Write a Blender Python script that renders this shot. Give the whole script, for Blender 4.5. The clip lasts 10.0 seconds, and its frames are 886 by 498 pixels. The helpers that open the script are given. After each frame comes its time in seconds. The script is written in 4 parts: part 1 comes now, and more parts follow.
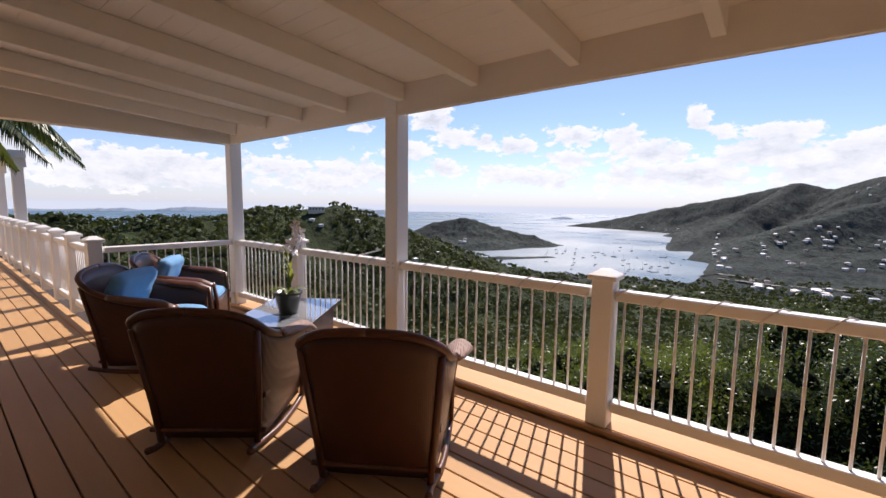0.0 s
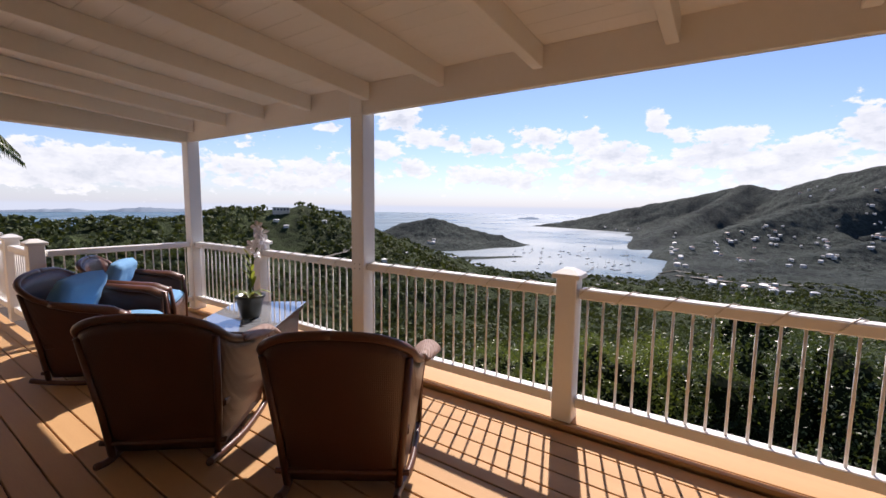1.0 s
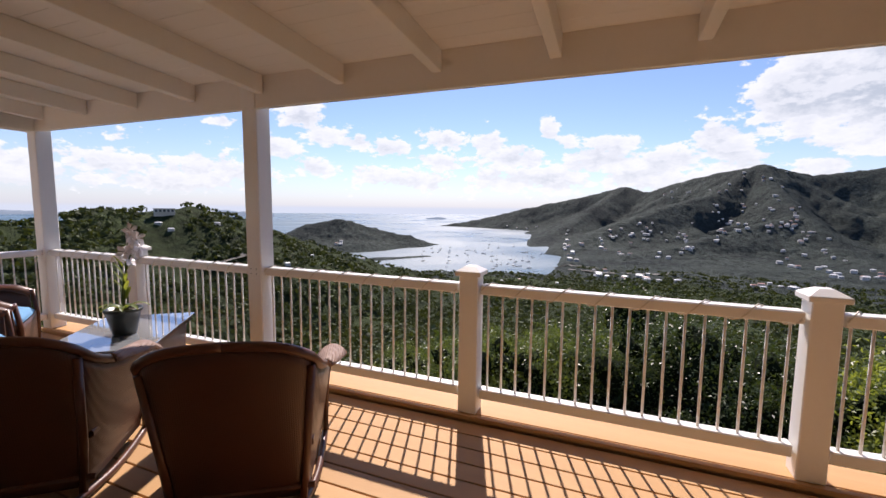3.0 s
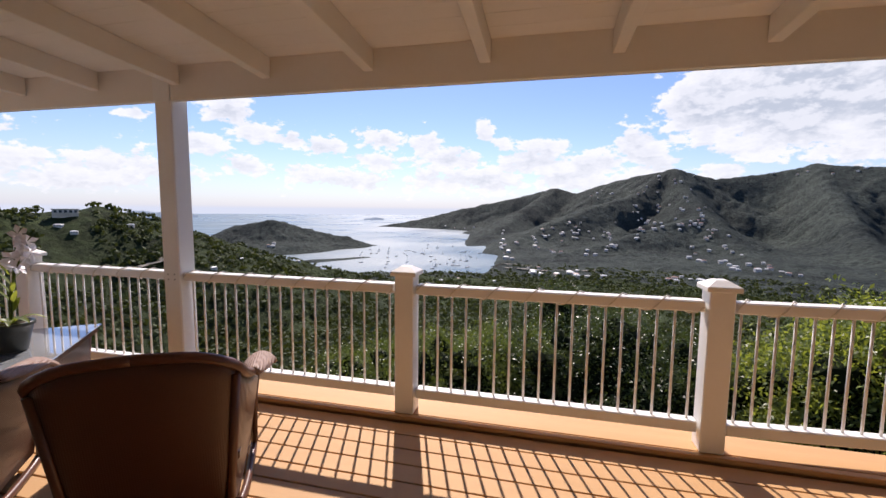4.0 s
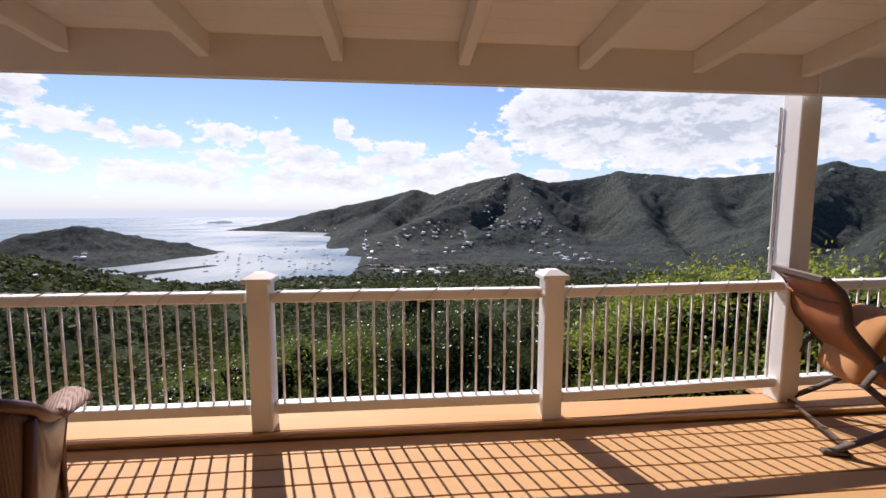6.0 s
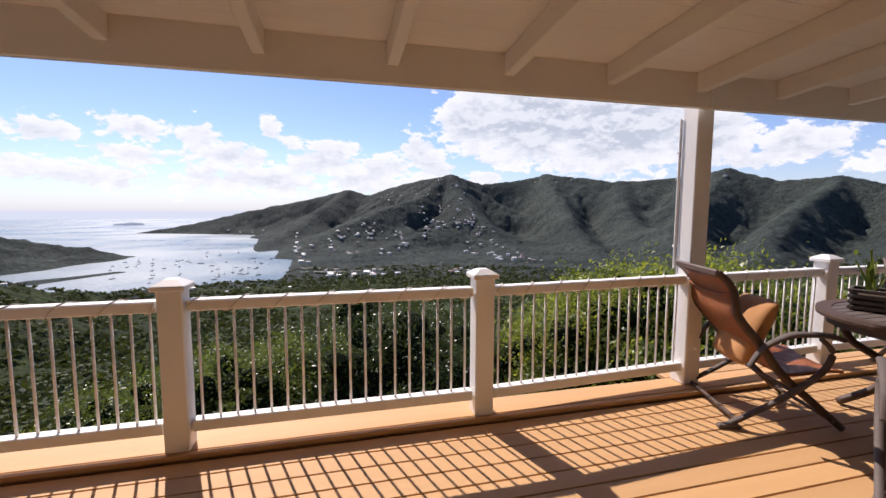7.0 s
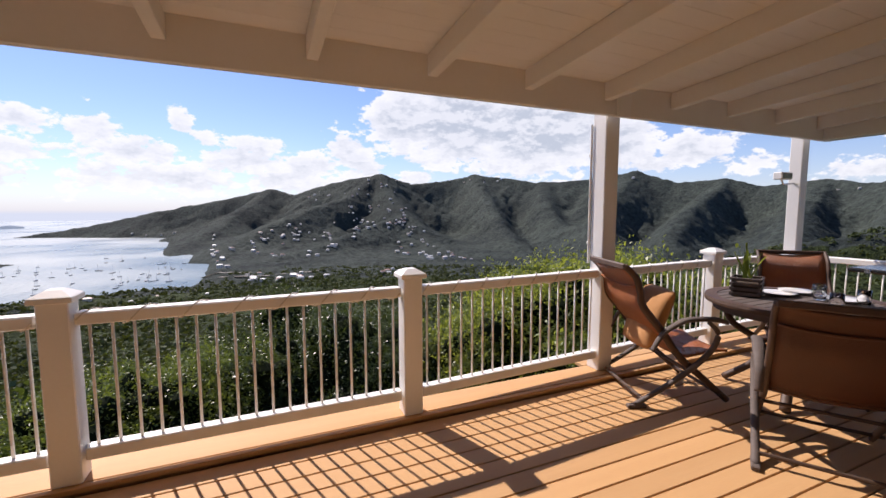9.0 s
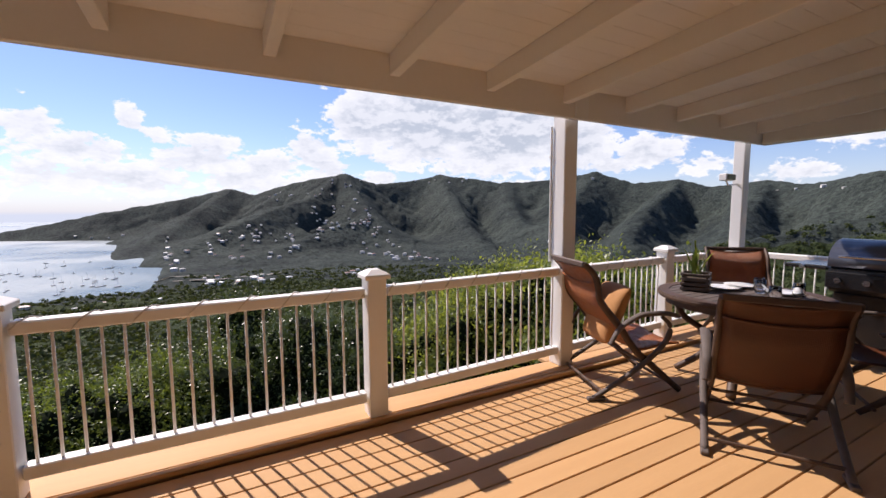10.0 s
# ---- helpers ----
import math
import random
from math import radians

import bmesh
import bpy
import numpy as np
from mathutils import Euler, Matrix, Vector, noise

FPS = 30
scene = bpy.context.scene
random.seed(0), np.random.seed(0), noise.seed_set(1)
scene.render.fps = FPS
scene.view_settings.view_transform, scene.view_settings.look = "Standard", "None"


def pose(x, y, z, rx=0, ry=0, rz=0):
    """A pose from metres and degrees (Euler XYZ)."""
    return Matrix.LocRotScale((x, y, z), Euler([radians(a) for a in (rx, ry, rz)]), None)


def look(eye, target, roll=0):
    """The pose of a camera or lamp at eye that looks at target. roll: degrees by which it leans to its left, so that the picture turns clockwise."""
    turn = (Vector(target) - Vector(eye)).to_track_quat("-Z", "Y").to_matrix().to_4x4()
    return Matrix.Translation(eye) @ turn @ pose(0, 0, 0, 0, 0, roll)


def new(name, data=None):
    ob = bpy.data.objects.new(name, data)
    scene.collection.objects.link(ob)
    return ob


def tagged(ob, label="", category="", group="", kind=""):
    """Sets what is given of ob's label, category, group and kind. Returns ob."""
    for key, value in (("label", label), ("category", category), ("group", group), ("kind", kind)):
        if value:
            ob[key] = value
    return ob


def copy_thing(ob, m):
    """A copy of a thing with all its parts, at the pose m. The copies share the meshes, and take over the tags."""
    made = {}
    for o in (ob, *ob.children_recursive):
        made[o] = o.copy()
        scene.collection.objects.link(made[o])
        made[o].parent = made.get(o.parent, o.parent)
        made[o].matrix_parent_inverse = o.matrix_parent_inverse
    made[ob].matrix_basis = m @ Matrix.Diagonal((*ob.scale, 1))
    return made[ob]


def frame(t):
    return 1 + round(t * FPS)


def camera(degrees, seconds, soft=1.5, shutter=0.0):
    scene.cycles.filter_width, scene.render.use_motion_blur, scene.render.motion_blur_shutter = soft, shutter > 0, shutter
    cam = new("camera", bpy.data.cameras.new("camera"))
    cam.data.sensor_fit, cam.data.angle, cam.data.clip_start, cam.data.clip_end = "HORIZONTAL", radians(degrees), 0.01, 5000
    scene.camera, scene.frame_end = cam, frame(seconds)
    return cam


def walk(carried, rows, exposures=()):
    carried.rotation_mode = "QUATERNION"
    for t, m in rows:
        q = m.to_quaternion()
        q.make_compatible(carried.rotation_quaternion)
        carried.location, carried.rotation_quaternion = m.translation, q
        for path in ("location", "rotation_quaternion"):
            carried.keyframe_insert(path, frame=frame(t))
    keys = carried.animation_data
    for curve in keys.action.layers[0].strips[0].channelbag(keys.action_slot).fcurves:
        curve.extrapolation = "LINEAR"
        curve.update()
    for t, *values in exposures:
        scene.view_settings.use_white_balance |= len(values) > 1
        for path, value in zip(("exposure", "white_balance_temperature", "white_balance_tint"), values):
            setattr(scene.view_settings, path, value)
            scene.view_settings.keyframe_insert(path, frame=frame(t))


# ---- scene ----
cam = camera(93.6, 10.0)
EYE = 1.388
# seconds, x, y, yaw, pitch, roll
ROWS = [
    (0.0, 0.000, -0.000, 38.85, -6.02, -0.76),
    (0.5, 0.005, 0.007, 36.62, -5.93, -0.74),
    (1.0, 0.007, 0.012, 34.54, -5.91, -0.73),
    (1.5, 0.010, 0.017, 32.40, -5.84, -0.68),
    (2.0, 0.017, 0.020, 30.41, -5.78, -0.63),
    (2.5, 0.023, 0.019, 26.33, -5.75, -0.58),
    (4.0, 0.065, 0.023, 13.59, -5.58, -0.59),
    (4.5, 0.070, 0.025, 9.12, -5.50, -0.49),
    (5.0, 0.069, 0.023, 4.65, -5.44, -0.34),
    (5.5, 0.071, 0.011, -0.10, -5.41, -0.14),
    (7.0, 0.108, 0.013, -14.05, -5.19, -0.15),
    (7.5, 0.117, 0.007, -16.73, -5.28, -0.05),
    (8.0, 0.124, 0.005, -19.10, -5.13, -0.02),
    (8.5, 0.132, 0.007, -21.34, -5.13, -0.00),
    (9.0, 0.136, 0.006, -23.56, -5.22, 0.08),
    (9.5, 0.143, -0.003, -25.95, -5.10, 0.16),
    (10.0, 0.145, -0.004, -28.29, -5.22, 0.25),
]
walk(cam, [(t, pose(x, y, EYE, 90 + pitch, roll, yaw)) for t, x, y, yaw, pitch, roll in ROWS])

# ---- light ----
SUN_AZ, SUN_EL = -19.0, 46.3      # degrees right of +y, and above the horizon
SEA_Z = -80.0
scene.view_settings.exposure = 0.50
scene.view_settings.use_white_balance = True
scene.view_settings.white_balance_temperature, scene.view_settings.white_balance_tint = 6480, 21.0
world = bpy.data.worlds.new("sky")
scene.world = world
world.use_nodes = True
wt = world.node_tree
wt.nodes.clear()


def wnode(kind, **values):
    n = wt.nodes.new(kind)
    for key, value in values.items():
        if key in n.inputs:
            n.inputs[key].default_value = value
    return n


def wmath(op, a, b=None, clamp=False):
    n = wt.nodes.new("ShaderNodeMath")
    n.operation, n.use_clamp = op, clamp
    for i, v in enumerate((a, b)):
        if v is None:
            continue
        if isinstance(v, (int, float)):
            n.inputs[i].default_value = v
        else:
            wt.links.new(v, n.inputs[i])
    return n.outputs[0]


def wmix(fac, a, b):
    n = wt.nodes.new("ShaderNodeMix")
    n.data_type = "RGBA"
    for i, v in ((0, fac), (6, a), (7, b)):
        if isinstance(v, (int, float)):
            n.inputs[i].default_value = v
        elif isinstance(v, tuple):
            n.inputs[i].default_value = (*v, 1)
        else:
            wt.links.new(v, n.inputs[i])
    return n.outputs[2]


def aim(az, el):
    a, e = radians(az), radians(el)
    return (math.sin(a) * math.cos(e), math.cos(a) * math.cos(e), math.sin(e))


sky = wt.nodes.new("ShaderNodeTexSky")
sky.sky_type, sky.sun_disc = "NISHITA", False
sky.sun_elevation, sky.sun_rotation = radians(SUN_EL), radians(SUN_AZ)
sky.altitude, sky.air_density, sky.dust_density, sky.ozone_density = 100, 1.0, 0.15, 2.4
coord = wt.nodes.new("ShaderNodeTexCoord")
way = coord.outputs["Generated"]
split = wt.nodes.new("ShaderNodeSeparateXYZ")
wt.links.new(way, split.inputs[0])
up = split.outputs[2]

# cumulus: one soft lump a cloud (azimuth, elevation, half width, half height, weight), broken up by noise
CLOUDS = [
    (-40.3, 11.4, 2.6, 2.2, 1.0), (-38.0, 9.2, 3.2, 1.6, .95), (-33.5, 8.3, 2.6, 1.1, .85), (-29.6, 7.7, 3.0, 1.3, .95), (-44.0, 7.2, 3.6, 1.5, .85),
    (-38.5, 5.0, 4.5, 1.5, .85), (-32.0, 4.3, 4.0, 1.6, .85), (-21.9, 9.0, 3.0, 1.5, 1.0), (-16.0, 8.5, 2.1, 1.5, 1.0), (-7.9, 10.2, 1.3, 1.6, .95),
    (-6.2, 8.6, 1.8, 1.2, .85), (-0.2, 8.0, 3.2, 1.3, .9), (-22, 6.0, 4.5, 1.4, .85), (-12, 6.4, 5.0, 1.6, .95), (-2, 6.0, 5.0, 1.7, 1.0), (6, 5.8, 4.5, 1.8, .95),
    (-26, 3.6, 8.0, 1.6, .8), (-10, 3.8, 10.0, 1.8, .95), (4, 3.8, 7.0, 1.7, .9), (-48, 3.8, 9.0, 1.4, .75), (11.2, 7.6, 3.2, 2.2, 1.0), (14, 5.2, 4, 1.6, .8),
    (18.5, 11.8, 4.6, 4.0, 1.35), (26, 11.6, 7.0, 4.6, 1.7), (36, 10.4, 8.0, 4.6, 1.8), (45, 8.8, 5.0, 3.0, 1.4), (20, 4.6, 3, 1.1, .8), (29, 6.0, 6, 1.5, .85),
    (54.7, 7.2, 4.0, 1.9, 1.05), (50, 5.6, 3.4, 1.3, .9), (60, 5.4, 3.6, 1.4, .8), (68, 3.9, 4.0, 1.1, .8), (75, 8.0, 5, 2.2, .9), (90, 7, 7, 4, .9),
    (-78.6, 4.3, 5.0, 1.8, .95), (-70, 4.2, 5.5, 1.7, .9), (-85.5, 4.6, 4.0, 2.2, .95), (-60.0, 4.6, 4.0, 1.7, .95), (-52.6, 4.4, 4.0, 1.8, .95),
    (-74, 2.8, 14, 1.5, .85), (-56, 2.8, 10, 1.5, .85), (-60.0, 7.2, 2.6, .9, .7), (-49.4, 9.8, 2.2, .7, .8), (-82, 7.4, 3.5, .8, .68), (-66, 8.8, 4, .6, .62),
    (100, 12, 14, 5, .8), (140, 14, 20, 6, .9), (-150, 12, 20, 6, .9), (-115, 10, 12, 5, .8),
]
az_now = wmath("MULTIPLY", wmath("ARCTAN2", split.outputs[0], split.outputs[1]), 57.29578)
el_now = wmath("MULTIPLY", wmath("ARCSINE", up), 57.29578)
field = None
for az, el, wide, high, weight in CLOUDS:
    du = wmath("DIVIDE", wmath("SUBTRACT", az_now, float(az)), float(wide))
    dv = wmath("DIVIDE", wmath("SUBTRACT", el_now, float(el)), float(high))
    q = wmath("ADD", wmath("MULTIPLY", du, du), wmath("MULTIPLY", dv, dv))
    lump = wmath("MULTIPLY", wmath("EXPONENT", wmath("MULTIPLY", q, -0.66)), float(weight))
    field = lump if field is None else wmath("MAXIMUM", field, lump)
flat = wt.nodes.new("ShaderNodeMapping")
flat.inputs["Scale"].default_value = (1, 1, 1.9)
wt.links.new(way, flat.inputs[0])


def wnoise(scale, detail, rough, shift=0.0):
    n = wt.nodes.new("ShaderNodeTexNoise")
    n.inputs["Scale"].default_value, n.inputs["Detail"].default_value, n.inputs["Roughness"].default_value = scale, detail, rough
    m = wt.nodes.new("ShaderNodeMapping")
    m.inputs["Location"].default_value = (0, 0, shift)
    wt.links.new(flat.outputs[0], m.inputs[0])
    wt.links.new(m.outputs[0], n.inputs["Vector"])
    return n.outputs[0]


def wrange(value, lo, hi, smooth=True):
    n = wt.nodes.new("ShaderNodeMapRange")
    n.interpolation_type = "SMOOTHSTEP" if smooth else "LINEAR"
    n.inputs["From Min"].default_value, n.inputs["From Max"].default_value = lo, hi
    wt.links.new(value, n.inputs["Value"])
    return n.outputs[0]


big, fine = wnoise(13.0, 5, 0.55), wnoise(42.0, 8, 0.6)
big_over, fine_over = wnoise(13.0, 5, 0.55, 0.035), wnoise(42.0, 8, 0.6, 0.016)
lumpy = wmath("ADD", wmath("MULTIPLY", wmath("SUBTRACT", big, 0.5), 1.9), wmath("MULTIPLY", wmath("SUBTRACT", fine, 0.5), 1.75))
dense = wmath("ADD", field, wmath("MULTIPLY", lumpy, 0.8))
cover = wrange(dense, 0.43, 0.64)
# puffs are bright where the cloud thins upwards and greyer on their undersides
relief = wmath("ADD", wmath("SUBTRACT", big_over, big), wmath("MULTIPLY", wmath("SUBTRACT", fine_over, fine), 0.5))
under = wrange(relief, -0.10, 0.14)
body = wmath("MULTIPLY", wrange(dense, 0.55, 1.45), wmath("ADD", wmath("MULTIPLY", under, 0.45), 0.42))
cloud_colour = wmix(wmath("ADD", wmath("MULTIPLY", body, 0.85), wmath("MULTIPLY", under, 0.30), True), (6.9, 7.25, 7.3), (3.9, 4.45, 4.95))
haze = wmath("EXPONENT", wmath("MULTIPLY", wmath("ABSOLUTE", el_now), -0.30))
clear = wt.nodes.new("ShaderNodeMix")
clear.data_type, clear.blend_type = "RGBA", "MULTIPLY"
clear.inputs[0].default_value, clear.inputs[7].default_value = 1.0, (0.80, 0.85, 1.0, 1)
wt.links.new(sky.outputs[0], clear.inputs[6])
sky_hazy = wmix(wmath("MULTIPLY", haze, 0.75), clear.outputs[2], (4.5, 5.05, 5.9))
air = wmix(wmath("MULTIPLY", cover, 0.95), sky_hazy, cloud_colour)
below = wt.nodes.new("ShaderNodeMapRange")
below.inputs["From Min"].default_value, below.inputs["From Max"].default_value = -0.004, 0.002
wt.links.new(up, below.inputs["Value"])
air = wmix(below.outputs[0], (4.9, 5.5, 6.3), air)
back = wt.nodes.new("ShaderNodeBackground")
back.inputs["Strength"].default_value = 0.1
wt.links.new(air, back.inputs["Color"])
wout = wt.nodes.new("ShaderNodeOutputWorld")
wt.links.new(back.outputs[0], wout.inputs["Surface"])

sun = new("sun", bpy.data.lights.new("sun", "SUN"))
sun.data.energy, sun.data.angle, sun.data.color = 4.6, radians(0.55), (1.0, 0.93, 0.82)
sun.matrix_world = look(tuple(50 * c for c in aim(SUN_AZ, SUN_EL)), (0, 0, 0))

# ---- materials ----
def material(name, base, other=None, rough=0.6, metal=0.0, scale=8.0, stretch=(1, 1, 1), bump=0.1, grain=60.0, spread=0.5, vary=0.0, island=0.0, spec=0.5, coat=0.0):
    """A surface with two tones mixed by coarse and fine noise, and fine relief."""
    m = bpy.data.materials.new(name)
    m.use_nodes = True
    nt = m.node_tree
    p = nt.nodes["Principled BSDF"]
    p.inputs["Roughness"].default_value, p.inputs["Metallic"].default_value = rough, metal
    p.inputs["Specular IOR Level"].default_value, p.inputs["Coat Weight"].default_value = spec, coat
    tc = nt.nodes.new("ShaderNodeTexCoord")
    mp = nt.nodes.new("ShaderNodeMapping")
    mp.inputs["Scale"].default_value = stretch
    nt.links.new(tc.outputs["Object"], mp.inputs[0])
    info = nt.nodes.new("ShaderNodeObjectInfo")
    coarse, fine = nt.nodes.new("ShaderNodeTexNoise"), nt.nodes.new("ShaderNodeTexNoise")
    for n, s, d in ((coarse, scale, 5), (fine, grain, 4)):
        n.noise_dimensions = "4D"
        n.inputs["Scale"].default_value, n.inputs["Detail"].default_value = s, d
        nt.links.new(mp.outputs[0], n.inputs["Vector"])
        w = nt.nodes.new("ShaderNodeMath")
        w.operation = "MULTIPLY"
        w.inputs[1].default_value = 37.0
        nt.links.new(info.outputs["Random"], w.inputs[0])
        nt.links.new(w.outputs[0], n.inputs["W"])
    add = nt.nodes.new("ShaderNodeMath")
    add.operation = "MULTIPLY_ADD"
    add.inputs[1].default_value = 0.45
    nt.links.new(fine.outputs[0], add.inputs[0])
    half = nt.nodes.new("ShaderNodeMath")
    half.operation = "MULTIPLY"
    half.inputs[1].default_value = 0.75
    nt.links.new(coarse.outputs[0], half.inputs[0])
    nt.links.new(half.outputs[0], add.inputs[2])
    ramp = nt.nodes.new("ShaderNodeMapRange")
    ramp.inputs["From Min"].default_value, ramp.inputs["From Max"].default_value = 0.6 - spread * 0.5, 0.6 + spread * 0.5
    nt.links.new(add.outputs[0], ramp.inputs["Value"])
    mix = nt.nodes.new("ShaderNodeMix")
    mix.data_type = "RGBA"
    mix.inputs[6].default_value = (*base, 1)
    mix.inputs[7].default_value = (*(other or tuple(c * 0.8 for c in base)), 1)
    nt.links.new(ramp.outputs[0], mix.inputs[0])
    colour = mix.outputs[2]
    if vary or island:
        hsv = nt.nodes.new("ShaderNodeHueSaturation")
        mr = nt.nodes.new("ShaderNodeMapRange")
        mr.inputs["To Min"].default_value, mr.inputs["To Max"].default_value = 1 - (vary or island), 1 + (vary or island)
        if island:
            geo = nt.nodes.new("ShaderNodeNewGeometry")
            nt.links.new(geo.outputs["Random Per Island"], mr.inputs["Value"])
        else:
            nt.links.new(info.outputs["Random"], mr.inputs["Value"])
        nt.links.new(mr.outputs[0], hsv.inputs["Value"])
        nt.links.new(colour, hsv.inputs["Color"])
        colour = hsv.outputs[0]
    nt.links.new(colour, p.inputs["Base Color"])
    if bump:
        b = nt.nodes.new("ShaderNodeBump")
        b.inputs["Strength"].default_value, b.inputs["Distance"].default_value = bump, 0.01
        nt.links.new(add.outputs[0], b.inputs["Height"])
        nt.links.new(b.outputs[0], p.inputs["Normal"])
    return m


def shader(m):
    return m.node_tree.nodes["Principled BSDF"]


WHITE = material("white_paint", (0.86, 0.845, 0.81), (0.80, 0.78, 0.735), rough=0.42, scale=1.6, bump=0.06, grain=45, spread=0.6)
CEILING_PAINT = material("ceiling_paint", (0.84, 0.80, 0.74), (0.80, 0.76, 0.69), rough=0.33, scale=0.9, bump=0.05, grain=30)
DECK = material("deck_board", (0.56, 0.338, 0.158), (0.47, 0.272, 0.122), rough=0.62, scale=2.2, stretch=(0.5, 6, 6), bump=0.2, grain=38, vary=0.07, spread=0.7, spec=0.25)
STUCCO = material("stucco", (0.62, 0.55, 0.44), (0.55, 0.48, 0.38), rough=0.85, scale=2, bump=0.3, grain=120)
WICKER = material("brown_wicker", (0.092, 0.032, 0.017), (0.050, 0.018, 0.010), rough=0.34, scale=6, bump=0.2, grain=160, spread=0.8)
WICKER_TRIM = material("brown_rattan", (0.13, 0.045, 0.02), (0.07, 0.025, 0.012), rough=0.32, scale=9, bump=0.15, grain=120)
WICKER_WORN = material("bleached_rattan", (0.34, 0.23, 0.18), (0.18, 0.10, 0.07), rough=0.6, scale=9, bump=0.2, grain=120)
BLUE_CLOTH = material("blue_canvas", (0.16, 0.36, 0.58), (0.11, 0.28, 0.50), rough=0.9, scale=5, bump=0.35, grain=220)
GLASS_TOP = material("table_glass", (0.30, 0.32, 0.34), (0.24, 0.26, 0.28), rough=0.06, scale=2, bump=0.0, grain=40, spec=0.8, coat=1.0)
STEEL_GREY = material("dull_steel", (0.4, 0.39, 0.37), rough=0.4, metal=0.8, bump=0)

# ---- building blocks ----
def part(name, bm, mat, parent=None, label="", smooth=False):
    """One mesh object from a bmesh, under parent if one is given."""
    me = bpy.data.meshes.new(name)
    bm.to_mesh(me)
    bm.free()
    for mm in (mat if isinstance(mat, (list, tuple)) else [mat]):
        me.materials.append(mm)
    if smooth:
        me.polygons.foreach_set("use_smooth", [True] * len(me.polygons))
    ob = new(name, me)
    ob.parent = parent
    return tagged(ob, label)


def shared(name, me, parent, m):
    """A further object on a mesh that is there already."""
    ob = new(name, me)
    ob.parent = parent
    ob.matrix_basis = m
    return ob


def thing(name, label, category, group="", kind="", m=None):
    ob = new(name)
    ob.empty_display_size = 0.1
    if m is not None:
        ob.matrix_basis = m
    return tagged(ob, label, category, group, kind)


def box(x0, x1, y0, y1, z0, z1, bevel=0.004, bm=None, m=None):
    """A box between two corners, its edges bevelled; added to bm if given."""
    b = bmesh.new()
    bmesh.ops.create_cube(b, size=1, matrix=Matrix.Translation(((x0 + x1) / 2, (y0 + y1) / 2, (z0 + z1) / 2)) @ Matrix.Diagonal((x1 - x0, y1 - y0, z1 - z0, 1)))
    if bevel:
        bmesh.ops.bevel(b, geom=b.edges[:], offset=bevel, segments=1, affect="EDGES")
    if m is not None:
        b.transform(m)
    return joined(bm, b)


def joined(bm, b):
    if bm is None:
        return b
    me = bpy.data.meshes.new("piece")
    b.to_mesh(me)
    b.free()
    bm.from_mesh(me)
    bpy.data.meshes.remove(me)
    return bm


def tube(points, radius, sides=8, bm=None, closed=False, flat=1.0, smooth_steps=0):
    """A round or flattened bar along points; radius may be one for each point."""
    pts = [Vector(p) for p in points]
    rad = list(radius) if isinstance(radius, (list, tuple)) else [radius] * len(pts)
    if smooth_steps:
        fine, fr = [], []
        n = len(pts)
        for i in range(n - 1):
            a, b, c, d = pts[max(i - 1, 0)], pts[i], pts[i + 1], pts[min(i + 2, n - 1)]
            for k in range(smooth_steps):
                t = k / smooth_steps
                fine.append(0.5 * (2 * b + (c - a) * t + (2 * a - 5 * b + 4 * c - d) * t * t + (3 * b - a - 3 * c + d) * t ** 3))
                fr.append(rad[i] * (1 - t) + rad[i + 1] * t)
        pts, rad = fine + [pts[-1]], fr + [rad[-1]]
    b = bmesh.new()
    rings = []
    n = len(pts)
    for i, p in enumerate(pts):
        along = (pts[(i + 1) % n] - pts[i - 1]) if closed else (pts[min(i + 1, n - 1)] - pts[max(i - 1, 0)])
        along = along.normalized() if along.length > 1e-9 else Vector((0, 0, 1))
        side = along.cross(Vector((0, 0, 1)))
        side = side.normalized() if side.length > 1e-3 else Vector((1, 0, 0))
        over = side.cross(along).normalized()
        rings.append([b.verts.new(p + rad[i] * (math.cos(a) * side + math.sin(a) * flat * over)) for a in [2 * math.pi * k / sides for k in range(sides)]])
    for i in range(n if closed else n - 1):
        u, v = rings[i], rings[(i + 1) % n]
        for k in range(sides):
            b.faces.new((u[k], u[(k + 1) % sides], v[(k + 1) % sides], v[k]))
    if not closed:
        b.faces.new(rings[0][::-1])
        b.faces.new(rings[-1])
    bmesh.ops.recalc_face_normals(b, faces=b.faces[:])
    return joined(bm, b)


def sheet(nu, nv, f, thick=0.0, bm=None):
    """A grid surface f(u, v), u and v from 0 to 1, with thickness."""
    b = bmesh.new()
    g = [[b.verts.new(f(i / nu, j / nv)) for j in range(nv + 1)] for i in range(nu + 1)]
    for i in range(nu):
        for j in range(nv):
            b.faces.new((g[i][j], g[i + 1][j], g[i + 1][j + 1], g[i][j + 1]))
    bmesh.ops.recalc_face_normals(b, faces=b.faces[:])
    if thick:
        bmesh.ops.solidify(b, geom=b.faces[:], thickness=thick)
    return joined(bm, b)


def lathe(profile, sides=24, bm=None):
    """A turned shape from (radius, height) pairs."""
    b = bmesh.new()
    rings = [[b.verts.new((r * math.cos(2 * math.pi * k / sides), r * math.sin(2 * math.pi * k / sides), z)) for k in range(sides)] for r, z in profile]
    for u, v in zip(rings, rings[1:]):
        for k in range(sides):
            b.faces.new((u[k], u[(k + 1) % sides], v[(k + 1) % sides], v[k]))
    b.faces.new(rings[0][::-1])
    b.faces.new(rings[-1])
    return joined(bm, b)


